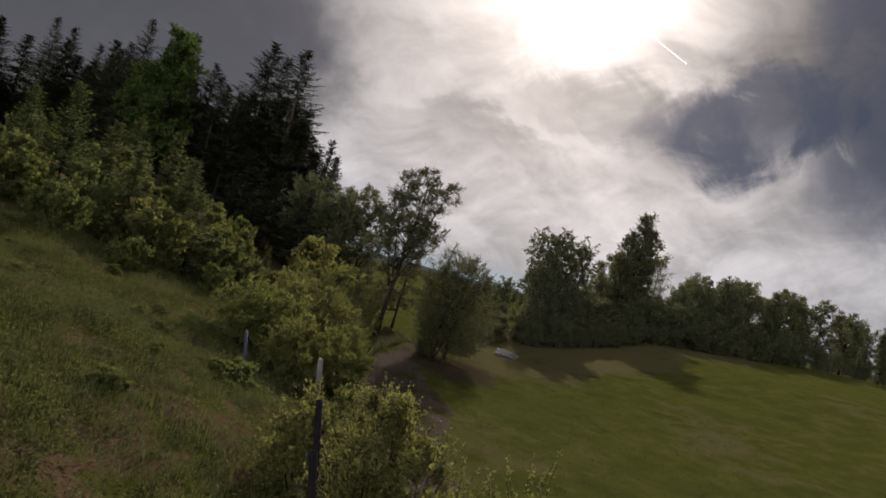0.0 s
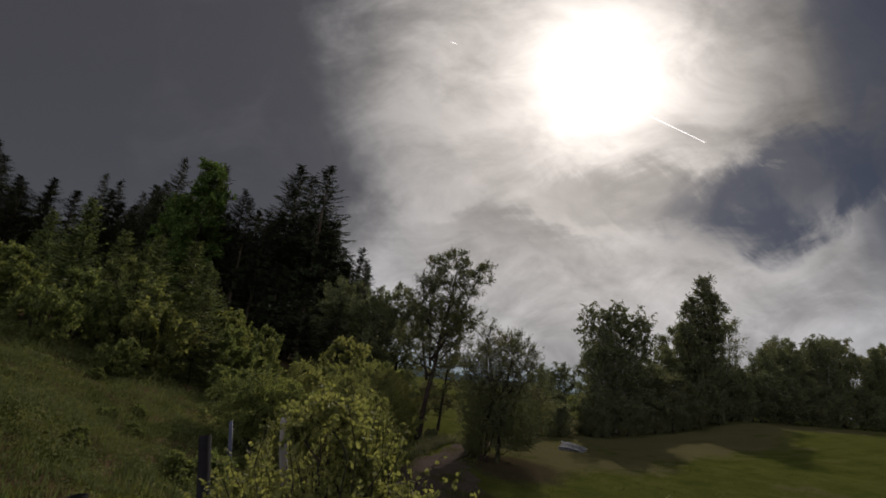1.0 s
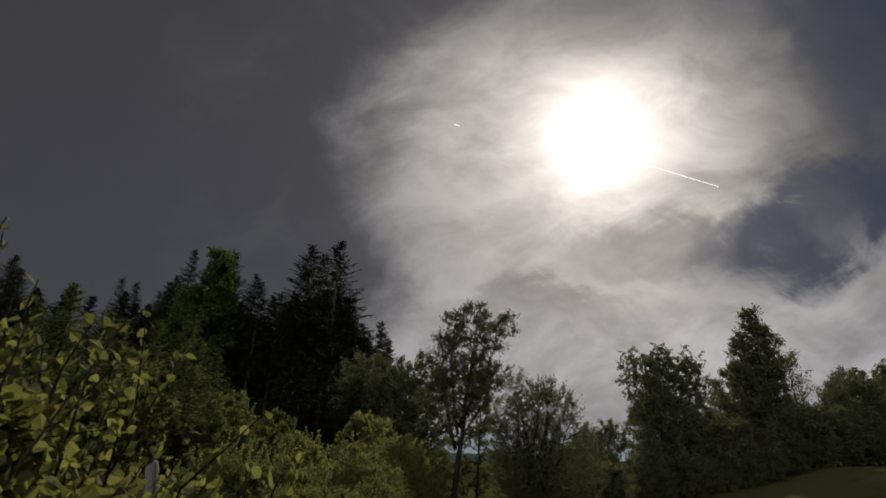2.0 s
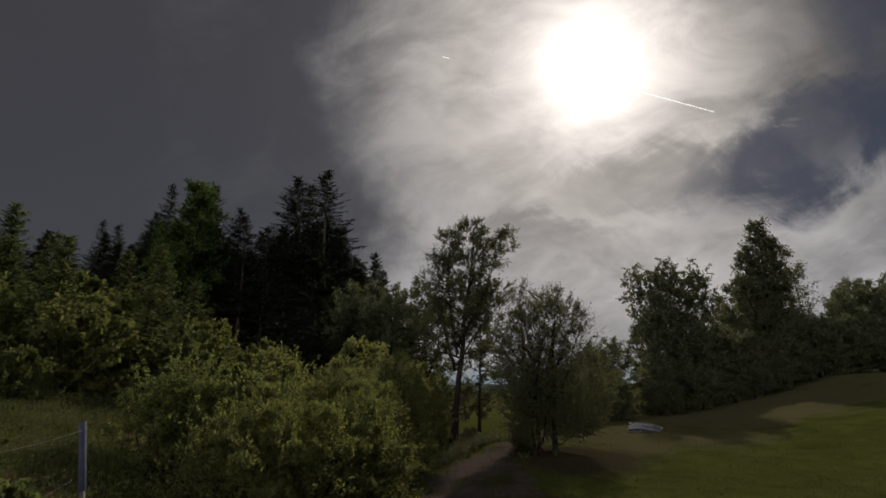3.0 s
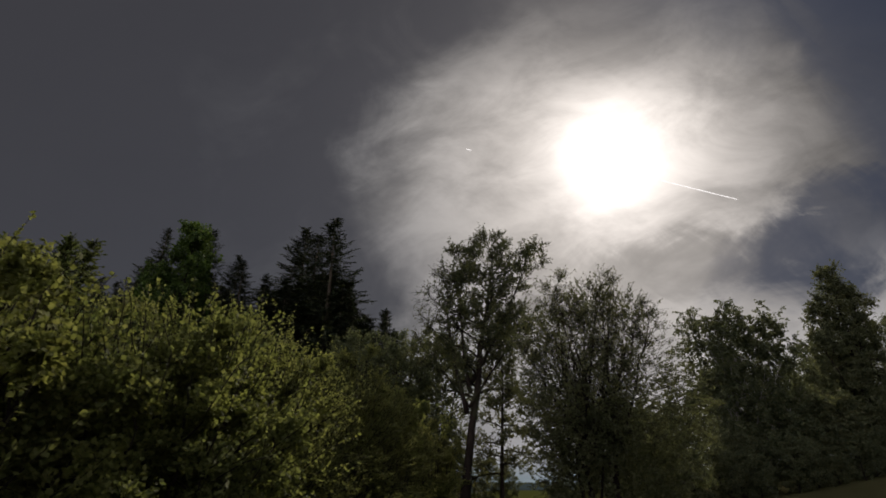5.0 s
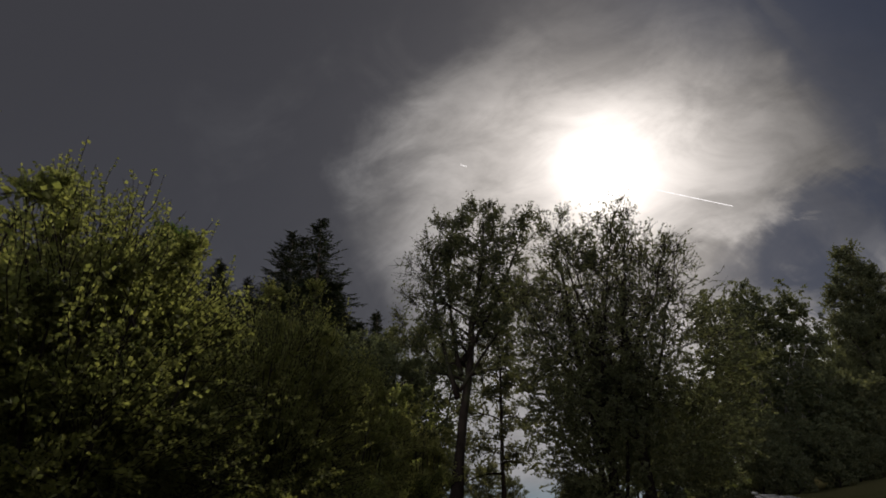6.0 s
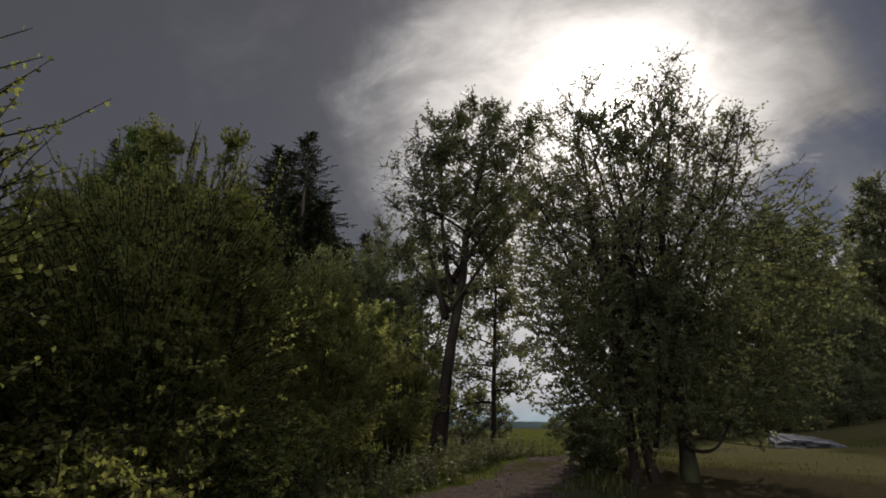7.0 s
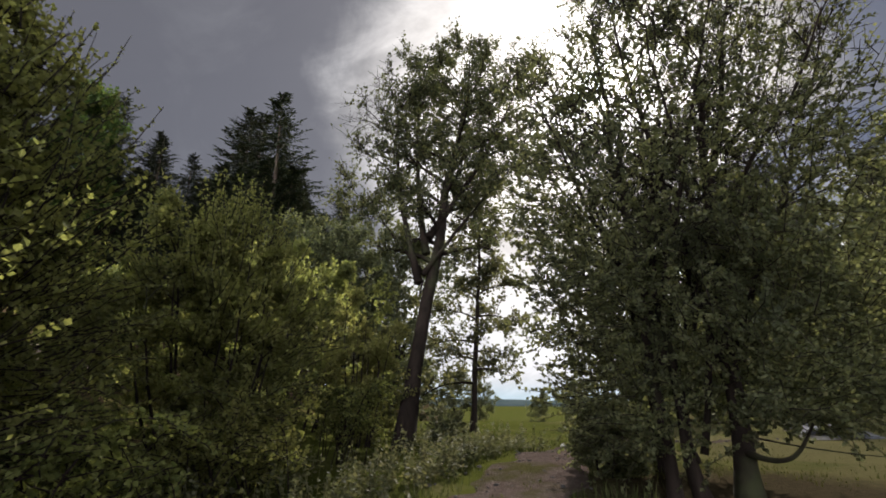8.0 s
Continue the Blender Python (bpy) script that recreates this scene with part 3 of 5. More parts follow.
def spruce(rng, tall, foot, reach, step=0.5, per=6, spray=0.5, width=0.028, gap=0.14, radius=0.2, bare=True, lean=0.0, hang=0.6):
    """A conifer: whorls of sagging boughs fringed with narrow sprays, bare dead sticks below."""
    ws, ls = Soup(), Soup()
    line = curve_pts((0, 0, 0), (lean, 0, tall), (rng.normal() * 0.1, rng.normal() * 0.1, 0), 8)
    tube(ws, line, radius * (1 - np.linspace(0, 1, 8) * 0.96), 7)
    z, B = foot, []
    swell = rng.uniform(0, 6.28)
    while z < tall - 0.10:
        u = (z - foot) / (tall - foot)
        for i in range(per):
            if rng.uniform() < 0.12:
                continue
            az = rng.uniform(0, 2 * math.pi)
            L = (reach * (1 - u) ** 0.92 * min(1.0, 0.5 + u * 3) * (1 + 0.18 * math.sin(az * 2 + swell + z * 0.7)) + 0.10) * rng.uniform(0.5, 1.12)
            B.append((z + rng.normal() * step * 0.3, az, L, u))
        z += step * (1.1 - 0.5 * u)
    at, ax, ln, down = [], [], [], []
    b0, b1, br = [], [], []
    for h, az, L, u in B:
        out = np.array([math.cos(az), math.sin(az), 0])
        side = np.array([-math.sin(az), math.cos(az), 0])
        m = max(3, int(L / gap))
        s = np.linspace(0.10, 1, m)
        sag = -0.38 * (1 - u) + 0.22 * u + rng.normal() * 0.06
        p = np.array([lean * h / tall, 0, h]) + out * (L * s)[:, None] + np.array([0, 0, 1.0]) * (L * (sag * s + 0.24 * s ** 3))[:, None] + side * (L * rng.normal() * 0.08 * s ** 2)[:, None]
        b0.append(p[:-1]), b1.append(p[1:]), br.append(np.full(m - 1, 0.008 + 0.008 * L / reach))
        grow = min(1.0, 0.3 + L / reach)
        for sg in (-1, 1):
            at.append(p)
            ax.append(out * 0.8 + side * sg * rng.uniform(0.4, 0.9, (m, 1)) + np.array([0, 0, -0.22]) + rng.normal(size=(m, 3)) * 0.18)
            ln.append(spray * (1.1 - 0.75 * s) * grow)
            down.append(np.zeros(m))
        at.append(p), ax.append(out * 0.3 + np.array([0, 0, -0.9]) + rng.normal(size=(m, 3)) * 0.2), ln.append(spray * (0.95 - 0.5 * s) * grow * hang), down.append(np.ones(m))
        at.append(p[-3:]), ax.append(np.tile(out + np.array([0, 0, 0.25]), (len(p[-3:]), 1))), ln.append(np.full(len(p[-3:]), 0.35 * spray)), down.append(np.zeros(len(p[-3:])))
    sticks(ws, np.concatenate(b0), np.concatenate(b1), np.concatenate(br), np.concatenate(br) * 0.7)
    at, ax, ln = np.concatenate(at), np.concatenate(ax), np.concatenate(ln)
    leaves(ls, rng, at, ax, ln, width * (0.6 + 0.6 * ln / spray), up=1.6)
    if bare and foot > 1.5:
        n = int(foot * 6)
        h, a = rng.uniform(1.2, foot, n), rng.uniform(0, 6.28, n)
        p = np.stack([0 * h, 0 * h, h], 1)
        sticks(ws, p, p + np.stack([np.cos(a), np.sin(a), -0.15 + 0 * a], 1) * rng.uniform(0.4, 1.3, (n, 1)), 0.012, 0.004)
    return ws, ls

# ---- ground, track, distance ----
def ground_sheet():
    def axis(lo, hi, step, far):
        inner = np.arange(lo, hi + step, step)
        out = [inner[-1]]
        while out[-1] < far:
            out.append(out[-1] + max(step, (out[-1] - hi) * 0.22 + step * 1.2))
        inn = [inner[0]]
        while inn[-1] > -far:
            inn.append(inn[-1] - max(step, (lo - inn[-1]) * 0.22 + step * 1.2))
        return np.concatenate([inn[:0:-1], inner, out[1:]])
    xs, ys = axis(-16, 22, 0.30, 2600), axis(-24, 26, 0.30, 2600)
    X, Y = np.meshgrid(xs, ys, indexing="ij")
    Z = ground_z(X, Y)
    v = np.stack([X, Y, Z], -1).reshape(-1, 3)
    n, m = len(xs), len(ys)
    i, j = np.meshgrid(np.arange(n - 1), np.arange(m - 1), indexing="ij")
    q = np.stack([i * m + j, (i + 1) * m + j, (i + 1) * m + j + 1, i * m + j + 1], -1).reshape(-1, 4)
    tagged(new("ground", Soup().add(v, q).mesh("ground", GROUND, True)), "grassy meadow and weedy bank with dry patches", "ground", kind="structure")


TRACK = [(3.0, -40), (0.5, -16), (-0.5, -8), (-0.85, -4), (-0.9, -1.5), (-0.70, 0.8), (-0.10, 3.2), (0.72, 5.4), (1.40, 7.6), (2.4, 9.4), (4.0, 10.6), (6.4, 11.2)]


def track_line(step=0.2):
    """The middle of the track, as evenly spaced points."""
    p = np.array(TRACK, float)
    t = np.concatenate([[0], np.cumsum(np.linalg.norm(np.diff(p, axis=0), axis=1))])
    s = np.arange(0, t[-1], step)
    q = np.stack([np.interp(s, t, p[:, 0]), np.interp(s, t, p[:, 1])], 1)
    for _ in range(40):
        q[1:-1] = 0.5 * q[1:-1] + 0.25 * (q[:-2] + q[2:])
    return q


MIDDLE = track_line()


def from_track(x, y):
    """How far places lie from the middle of the track."""
    d = np.full(len(x), 1e9)
    for px, py in MIDDLE[::3]:
        d = np.minimum(d, np.hypot(x - px, y - py))
    return d


def track_strip():
    rng = np.random.default_rng(5)
    q = MIDDLE
    d = unit(np.gradient(q, axis=0))
    side = np.stack([d[:, 1], -d[:, 0]], 1)
    k = np.arange(len(q)) * 0.2
    across = np.linspace(-1, 1, 13)
    half = 1.08 - 0.38 * smooth(2.5, 5.5, q[:, 1]) + 0.16 * np.sin(k * 0.9) + 0.10 * np.sin(k * 2.7 + 1) + rng.normal(size=len(k)) * 0.05
    right = 1.8 * np.exp(-((q[:, 1] + 1.8) / 4.2) ** 2)
    half *= 1 - 0.9 * smooth(k[-1] - 4.0, k[-1], k)
    P = q[:, None] + side[:, None] * (half[:, None] * across[None] + right[:, None] * np.maximum(across, 0)[None])[..., None]
    lift = 0.028 * (1 - np.abs(across) ** 4) - 0.012 * np.exp(-((np.abs(across) - 0.55) / 0.18) ** 2)
    Z = ground_z(P[..., 0], P[..., 1]) + lift[None] - 0.006
    n, m = Z.shape
    i, j = np.meshgrid(np.arange(n - 1), np.arange(m - 1), indexing="ij")
    f = np.stack([i * m + j, i * m + j + 1, (i + 1) * m + j + 1, (i + 1) * m + j], -1).reshape(-1, 4)[:, ::-1]
    v = np.concatenate([P, Z[..., None]], -1).reshape(-1, 3)
    tagged(new("track", Soup().add(v, f).mesh("track", GRAVEL, True)), "stony grey farm track with grassy patches", "track", kind="structure")


def far_hill(r, base, high, seed, name, label, mat):
    rng = np.random.default_rng(seed)
    a = np.radians(np.arange(-100, 101, 0.5))
    h = high * (0.75 + 0.18 * np.sin(a * 5 + seed) + 0.10 * np.sin(a * 13 + 2 * seed)) + rng.normal(size=len(a)) * high * 0.025
    rows = []
    for k, (dr, f) in enumerate(((0, 0.0), (60, 0.55), (140, 0.9), (200, 1.0), (420, 0.6), (700, 0.0))):
        rows.append(np.stack([(r + dr) * np.sin(a), (r + dr) * np.cos(a), base + h * f], 1))
    v = np.stack(rows)
    n, m = v.shape[:2]
    i, j = np.meshgrid(np.arange(n - 1), np.arange(m - 1), indexing="ij")
    q = np.stack([i * m + j, (i + 1) * m + j, (i + 1) * m + j + 1, i * m + j + 1], -1).reshape(-1, 4)
    tagged(new(name, Soup().add(v.reshape(-1, 3), q).mesh(name, mat, True)), label, "backdrop", kind="structure")


ground_sheet()
track_strip()
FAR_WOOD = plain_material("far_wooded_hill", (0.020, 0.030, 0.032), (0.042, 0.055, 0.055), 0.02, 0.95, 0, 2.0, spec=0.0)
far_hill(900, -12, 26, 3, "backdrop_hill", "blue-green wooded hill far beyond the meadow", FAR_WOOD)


# ---- the big trees by the track ----
RNG = np.random.default_rng

# oak on the bank edge: a leaning trunk that forks, an open crown
ox, oy = -0.60, 8.5
ws, ls = broad_tree(RNG(11), [((-0.08, -0.2, -0.15), (1.35, 4.3, 10.5), 0.15, (-0.05, 0.1, 0.1)), ((0.08, 0.95, 2.9), (-0.55, 3.2, 8.3), 0.065, (-0.30, 0.1, 0.4)),
                              ((0.25, 1.5, 4.0), (2.7, 4.4, 9.8), 0.07, (0.25, 0, 0.1)), ((0.2, 1.35, 3.6), (0.15, 4.2, 10.0), 0.065, (-0.3, 0, 0.2)), ((0.15, 1.1, 3.1), (2.2, 2.9, 6.3), 0.045, (0.2, 0, 0.3)),
                              ((0.1, 1.2, 3.2), (-1.3, 2.6, 5.2), 0.04, (-0.2, 0, 0.3))],
                    lambda u: 1.32 * (0.6 + 0.5 * math.sin(math.pi * min(1, u * 0.9 + 0.05))), 104, 8, 7, 10, (0.074, 0.029), 0.34, 0.30, (0.0, 0.8))
thin_out(ls, RNG(111), lambda c: 0.75 * smooth(-0.3, -1.3, c[:, 0]) * smooth(5.0, 6.5, c[:, 2]) + 0.22 + 0.8 * (bunches(c, 0.26) - 0.5))
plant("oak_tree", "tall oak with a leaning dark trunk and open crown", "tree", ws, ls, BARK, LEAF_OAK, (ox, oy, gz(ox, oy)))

# slender young tree behind it
ws, ls = broad_tree(RNG(12), [((0, 0, -0.1), (0.25, 0.1, 7.0), 0.085, (0.05, 0, 0))], lambda u: 1.5 * (1.15 - 0.6 * u), 33, 6, 6, 9, (0.10, 0.04), 0.4, 0.17, (-0.35, 0.5))
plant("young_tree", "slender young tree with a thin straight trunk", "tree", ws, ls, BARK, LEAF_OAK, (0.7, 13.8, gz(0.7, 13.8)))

# broad tree beside the track: four trunks from one root, many upright limbs, a rounded crown
bx, by = 2.66, 5.3
r = RNG(13)
FEET = [(-0.65, -0.40, 0.050), (-0.35, -0.42, 0.055), (0.05, -0.30, 0.085), (-0.20, 0.85, 0.060)]
stems = []
for i in range(18):
    a = i * 2.4 + 0.5
    out = 0.25 + 1.7 * math.sqrt((i + 0.5) / 18)
    tx, ty, tr = FEET[(2, 0, 1, 3, 2, 3)[i % 6]]
    z0 = 0.9 + 0.9 * r.uniform()
    stems.append(((tx * 0.9, ty * 0.9, z0), (1.02 * out * math.cos(a) - 0.05, out * math.sin(a), 5.8 - 0.50 * out * out + r.normal() * 0.15), 0.027 + 0.022 * r.uniform() ** 2,
                  (0.12 * math.cos(a), 0.12 * math.sin(a), 0.15)))
ws, ls = broad_tree(r, stems, lambda u: 0.95 * (1.25 - 0.75 * u), 265, 6, 6, 5, (0.045, 0.0175), 0.26, 0.10, (-0.1, 1.2), fine=False, twig_r=0.004)
for (tx, ty, tr), (ex, ey, ez) in zip(FEET, ((-0.75, -0.2, 3.6), (-0.45, -0.25, 3.2), (0.35, 0.0, 4.2), (-0.3, 0.9, 3.8))):
    line = curve_pts((tx, ty, -0.15), (ex, ey, ez), (0.06 * r.normal(), 0.05, 0), 26) + np.stack([0.03 * np.sin(np.arange(26) * 0.5 + tx * 9), 0.02 * np.sin(np.arange(26) * 0.7), 0 * np.arange(26)], 1)
    tube(ws, line, tr * np.interp(np.arange(26), [0, 2, 5, 25], [1.7, 1.2, 1.0, 0.4]), 14, rough=0.06)
tube(ws, curve_pts((-0.35, -0.42, 0.35), (-0.15, -0.45, 1.7), (0.03, 0, 0), 5), [0.035, 0.03, 0.027, 0.024, 0.02], 6)
tube(ws, curve_pts((-0.40, -0.42, 0.28), (-0.56, -0.45, 0.85), (-0.02, 0, 0), 5), [0.022, 0.018, 0.015, 0.012, 0.008], 6)
# leafy sprays low down, on the track's side to the ground
n = 1900
a, h = r.uniform(0, 6.283, n), r.uniform(0.30, 3.4, n)
h = np.where(np.cos(a) < -0.45, h, np.maximum(h, r.uniform(0.5, 0.95, n)))
rad = (0.80 + 1.05 * np.sin(np.clip(h / 3.9, 0, 1) * 2.2)) * r.uniform(0.55, 1.05, n)
add_shoots(ws, ls, r, np.stack([rad * np.cos(a) * 1.12 + 0.25 * smooth(0.6, 1.6, h), rad * np.sin(a), h], 1), np.stack([np.cos(a), np.sin(a), 0.15 + 0 * a], 1) + 0.55 * r.normal(size=(n, 3)), 0.46, (0.045, 0.0175), 36)
# the leafy outside of the crown
n = 1500
way = unit(r.normal(size=(n, 3)))
way[:, 2] = np.where(way[:, 2] < -0.7, -way[:, 2], way[:, 2])
at = way * np.array([2.1, 1.9, 2.45]) * r.uniform(0.66, 0.98, (n, 1)) + np.array([0.20, 0, 3.2])
thin = (at[:, 0] < 0.2) | (at[:, 2] < 2.0) | (r.uniform(size=n) < 0.8)
at, way = at[thin], way[thin]
n = len(at)
add_shoots(ws, ls, r, at, way + np.array([0, 0, 0.25]) + 0.5 * r.normal(size=(n, 3)), 0.30, (0.045, 0.0175), 28)
# the dense inside of the crown
n = 1000
at = unit(r.normal(size=(n, 3))) * np.array([1.45, 1.3, 1.1]) * r.uniform(0.2, 1.0, (n, 1)) ** 0.5 + np.array([0.0, 0.1, 1.75])
add_shoots(ws, ls, r, at, r.normal(size=(n, 3)) + np.array([0, 0, 0.4]), 0.45, (0.045, 0.0175), 38)
# a broken branch that curves out low down, and a long dead twig
line = [(0.08, -0.34, 0.36), (0.16, -0.55, 0.31), (0.25, -0.68, 0.33), (0.34, -0.70, 0.42), (0.43, -0.70, 0.55), (0.51, -0.70, 0.68)]
line = np.array(line)
line = np.stack([np.interp(np.linspace(0, 5, 21), np.arange(6), line[:, i]) for i in range(3)], 1)
for _ in range(6):
    line[1:-1] = 0.5 * line[1:-1] + 0.25 * (line[:-2] + line[2:])
tube(ws, line, np.interp(np.arange(21), [0, 3, 20], [0.036, 0.024, 0.009]), 8, rough=0.06)
thin_out(ls, r, lambda c: (0.44 + 0.9 * (bunches(c, 0.17) - 0.5)) * smooth(2.2, 3.2, c[:, 2]) + 0.5 * (bunches(c, 0.30) - 0.5) * smooth(0.8, 1.6, c[:, 2])
         + 0.28 * smooth(0.3, 1.0, c[:, 0]) * smooth(2.2, 3.2, c[:, 2]))
tube(ws, curve_pts((0.10, -0.40, 0.50), (1.25, -0.75, 0.36), (0, 0, -0.03), 6), [0.010, 0.009, 0.008, 0.006, 0.005, 0.003], 5)
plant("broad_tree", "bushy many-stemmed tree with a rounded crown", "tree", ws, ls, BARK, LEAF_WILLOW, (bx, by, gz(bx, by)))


# ---- bushes on the bank beside the track ----
def bush(seed, rx, ry, tall, dense=1.0, leaf=(0.06, 0.024), stems_n=14, fine=False, shoots=90, split=(5, 13, 9), foot=0.4, spikes=0):
    """A bush of many stems of uneven height, with leafy shoots standing out of it."""
    r = RNG(seed)
    st = []
    for i in range(stems_n):
        a = i * 2.4 + r.normal() * 0.45
        o = math.sqrt((i + 0.5) / stems_n) * r.uniform(0.75, 1.15)
        tx, ty = rx * 0.80 * o * math.cos(a), ry * 0.80 * o * math.sin(a)
        st.append(((tx * foot, ty * foot, -0.15), (tx, ty, tall * (1 - 0.38 * o * o) * r.uniform(0.62, 0.98)), 0.022, (tx * 0.10, ty * 0.10, 0.1)))
    k = 0.5 * (rx + ry)
    ws, ls = broad_tree(r, st, lambda u: 0.42 * k * (1.0 - 0.5 * u) + 0.10, int(stems_n * 2.9 * dense), *split, leaf, 0.15, 0.05, (0.1, 1.1), fine=fine, sides=5, twig_r=0.003, tip=1.0)
    # leafy sprays in bunches, with hollows between them
    n = int(shoots * 2.2)
    bunch = max(8, n // 11)
    hub = r.normal(size=(bunch, 3))
    hub[:, 2] = np.abs(hub[:, 2]) * 1.15 - 0.45
    hub = unit(hub)
    deep = r.uniform(0.62, 1.0, bunch)
    i = r.integers(0, bunch, n)
    way = unit(hub[i] + r.normal(size=(n, 3)) * 0.13)
    at = way * np.array([rx, ry, 0.62 * tall]) * (deep[i] * r.uniform(0.86, 1.0, n))[:, None] + np.array([0, 0, 0.34 * tall])
    at[:, 2] = np.maximum(at[:, 2], 0.15)
    lift = r.uniform(0.05, 0.85, bunch)[i]
    way = way * 0.8 + np.stack([0 * lift, 0 * lift, lift], 1) + r.normal(size=(n, 3)) * 0.18
    add_shoots(ws, ls, r, at, way, min(0.46, 0.20 + 0.11 * tall), leaf, 20, fine)
    if spikes:
        # long upright shoots of this year out of the top
        a, o = r.uniform(0, 6.283, spikes), np.sqrt(r.uniform(0, 0.85, spikes))
        at = np.stack([rx * 0.9 * o * np.cos(a), ry * 0.9 * o * np.sin(a), tall * (0.93 - 0.34 * o * o)], 1)
        way = np.stack([0.35 * np.cos(a) * o, 0.35 * np.sin(a) * o, np.ones(spikes)], 1) + r.normal(size=(spikes, 3)) * 0.15
        add_shoots(ws, ls, r, at, way, 0.40, (leaf[0] * 1.1, leaf[1] * 1.1), 22, fine)
    return ws, ls


def bush_at(seed, x, y, rx, ry, top, name, label, green, dense=1.0, leaf=(0.06, 0.024), sink=0.1, n=14, fine=False, shoots=90, split=(5, 13, 9), spikes=0):
    base = gz(x, y) - sink
    ws, ls = bush(seed, rx, ry, top - base - 0.1, dense, leaf, n, fine, shoots, split, spikes=spikes)
    return plant(name, label, "bush", ws, ls, BARK, green, (x, y, base), "bushes on the bank", "foliage", split=True)


bush_at(21, -2.05, -15.0, 0.92, 0.9, 3.75, "bush", "light green leafy bush beside the fence posts", LEAF_BUSH, 2.2, (0.036, 0.0150), n=18, fine=True, shoots=300, spikes=16)
bush_at(20, -1.15, -15.2, 0.62, 0.85, 2.92, "bush", "light green sprawling bush on the bank edge", LEAF_BUSH, 1.6, (0.045, 0.018), n=16, fine=True, shoots=140)
bush_at(14, -0.35, -15.1, 0.55, 0.8, 3.2, "bush", "low light green bush on the bank", LEAF_BUSH, 1.2, (0.045, 0.018), shoots=90)
bush_at(16, -2.75, -13.3, 0.95, 0.8, 3.2, "bush", "light green bush behind the fence posts", LEAF_BUSH, 1.4, (0.050, 0.020), shoots=110)
bush_at(22, -3.62, -5.1, 1.35, 1.3, 2.85, "bush", "dense light green bush beside the track", LEAF_BUSH, 1.9, (0.038, 0.017), n=22, split=(5, 16, 15), shoots=240, spikes=70)
bush_at(19, -5.8, -3.8, 1.1, 1.0, 3.5, "bush", "leafy green bush on the bank above the track", LEAF_BUSH, 1.3, (0.048, 0.021), n=16, shoots=130, spikes=24)
bush_at(23, -2.55, -3.95, 1.0, 1.25, 2.70, "bush", "dense light green bush beside the track", LEAF_BUSH, 1.9, (0.033, 0.0150), n=20, split=(5, 16, 17), shoots=240, spikes=70)
bush_at(15, -4.6, -3.2, 1.0, 1.3, 3.2, "bush", "leafy green bush in the hedge", LEAF_BUSH, 1.2, (0.055, 0.023), n=16, shoots=110)
bush_at(55, -3.15, -0.9, 1.2, 1.5, 3.7, "tall_bush", "tall leafy bush in the hedge", LEAF_HEDGE, 2.2, (0.034, 0.0155), n=20, shoots=560, split=(5, 13, 15))
bush_at(56, -4.9, -0.9, 1.1, 1.3, 3.8, "tall_bush", "tall slender leafy bush in the hedge", LEAF_HEDGE, 1.4, (0.050, 0.021), n=16, shoots=220, split=(5, 12, 12))
bush_at(24, -2.80, 2.1, 1.3, 1.4, 3.9, "tall_bush", "tall leafy bush in the hedge", LEAF_HEDGE, 2.1, (0.031, 0.0140), n=20, shoots=680, split=(5, 13, 14))
bush_at(57, -4.6, 1.2, 1.0, 1.2, 3.5, "tall_bush", "tall leafy bush in the hedge", LEAF_HEDGE, 1.2, (0.056, 0.023), n=14, shoots=150)
bush_at(25, -4.2, 3.6, 1.2, 1.5, 3.8, "tall_bush", "tall dark green bush in the hedge", LEAF_HEDGE, 1.5, (0.058, 0.024), n=18, shoots=200)
bush_at(26, -2.45, 5.5, 1.1, 1.4, 3.85, "tall_bush", "yellowish green bush in the hedge", LEAF_HEDGE, 1.8, (0.045, 0.0175), n=18, shoots=240)
bush_at(27, -2.8, 9.5, 1.8, 1.8, 5.2, "tall_bush", "leafy bush in the hedge behind the oak", LEAF_HEDGE, 0.9, (0.085, 0.034), n=14)


def bramble(seed, x, y, rx, ry, tall, canes, label):
    """Arching canes rooted in one spot, with flat sprays of leaves along them and dark hollows below."""
    r = RNG(seed)
    ws, ls = Soup(), Soup()
    for i in range(canes):
        a = r.uniform(0, 6.283)
        o = math.sqrt(r.uniform(0.15, 1.0))
        foot = (rx * 0.5 * r.normal() * 0.6, ry * 0.5 * r.normal() * 0.6, -0.05)
        tip = (rx * o * math.cos(a), ry * o * math.sin(a), tall * r.uniform(0.25, 0.9))
        line = curve_pts(foot, tip, (0, 0, tall * r.uniform(0.15, 0.5)), 9)
        tube(ws, line, np.linspace(0.007, 0.002, 9), 5)
        n = 26
        f = r.uniform(1.5, 8.0, n)
        k = np.minimum(f.astype(int), 7)
        p0 = line[k] + (line[k + 1] - line[k]) * (f - k)[:, None]
        side = r.normal(size=(n, 3)) * np.array([1, 1, 0.35]) + np.array([0, 0, 0.12])
        add_shoots(ws, ls, r, p0, side, 0.17, (0.036, 0.016), 11)
    base = gz(x, y)
    return plant("bramble", label, "bush", ws, ls, BARK, LEAF_BUSH, (x, y, base), "brambles at the foot of the hedge", "foliage", split=True)


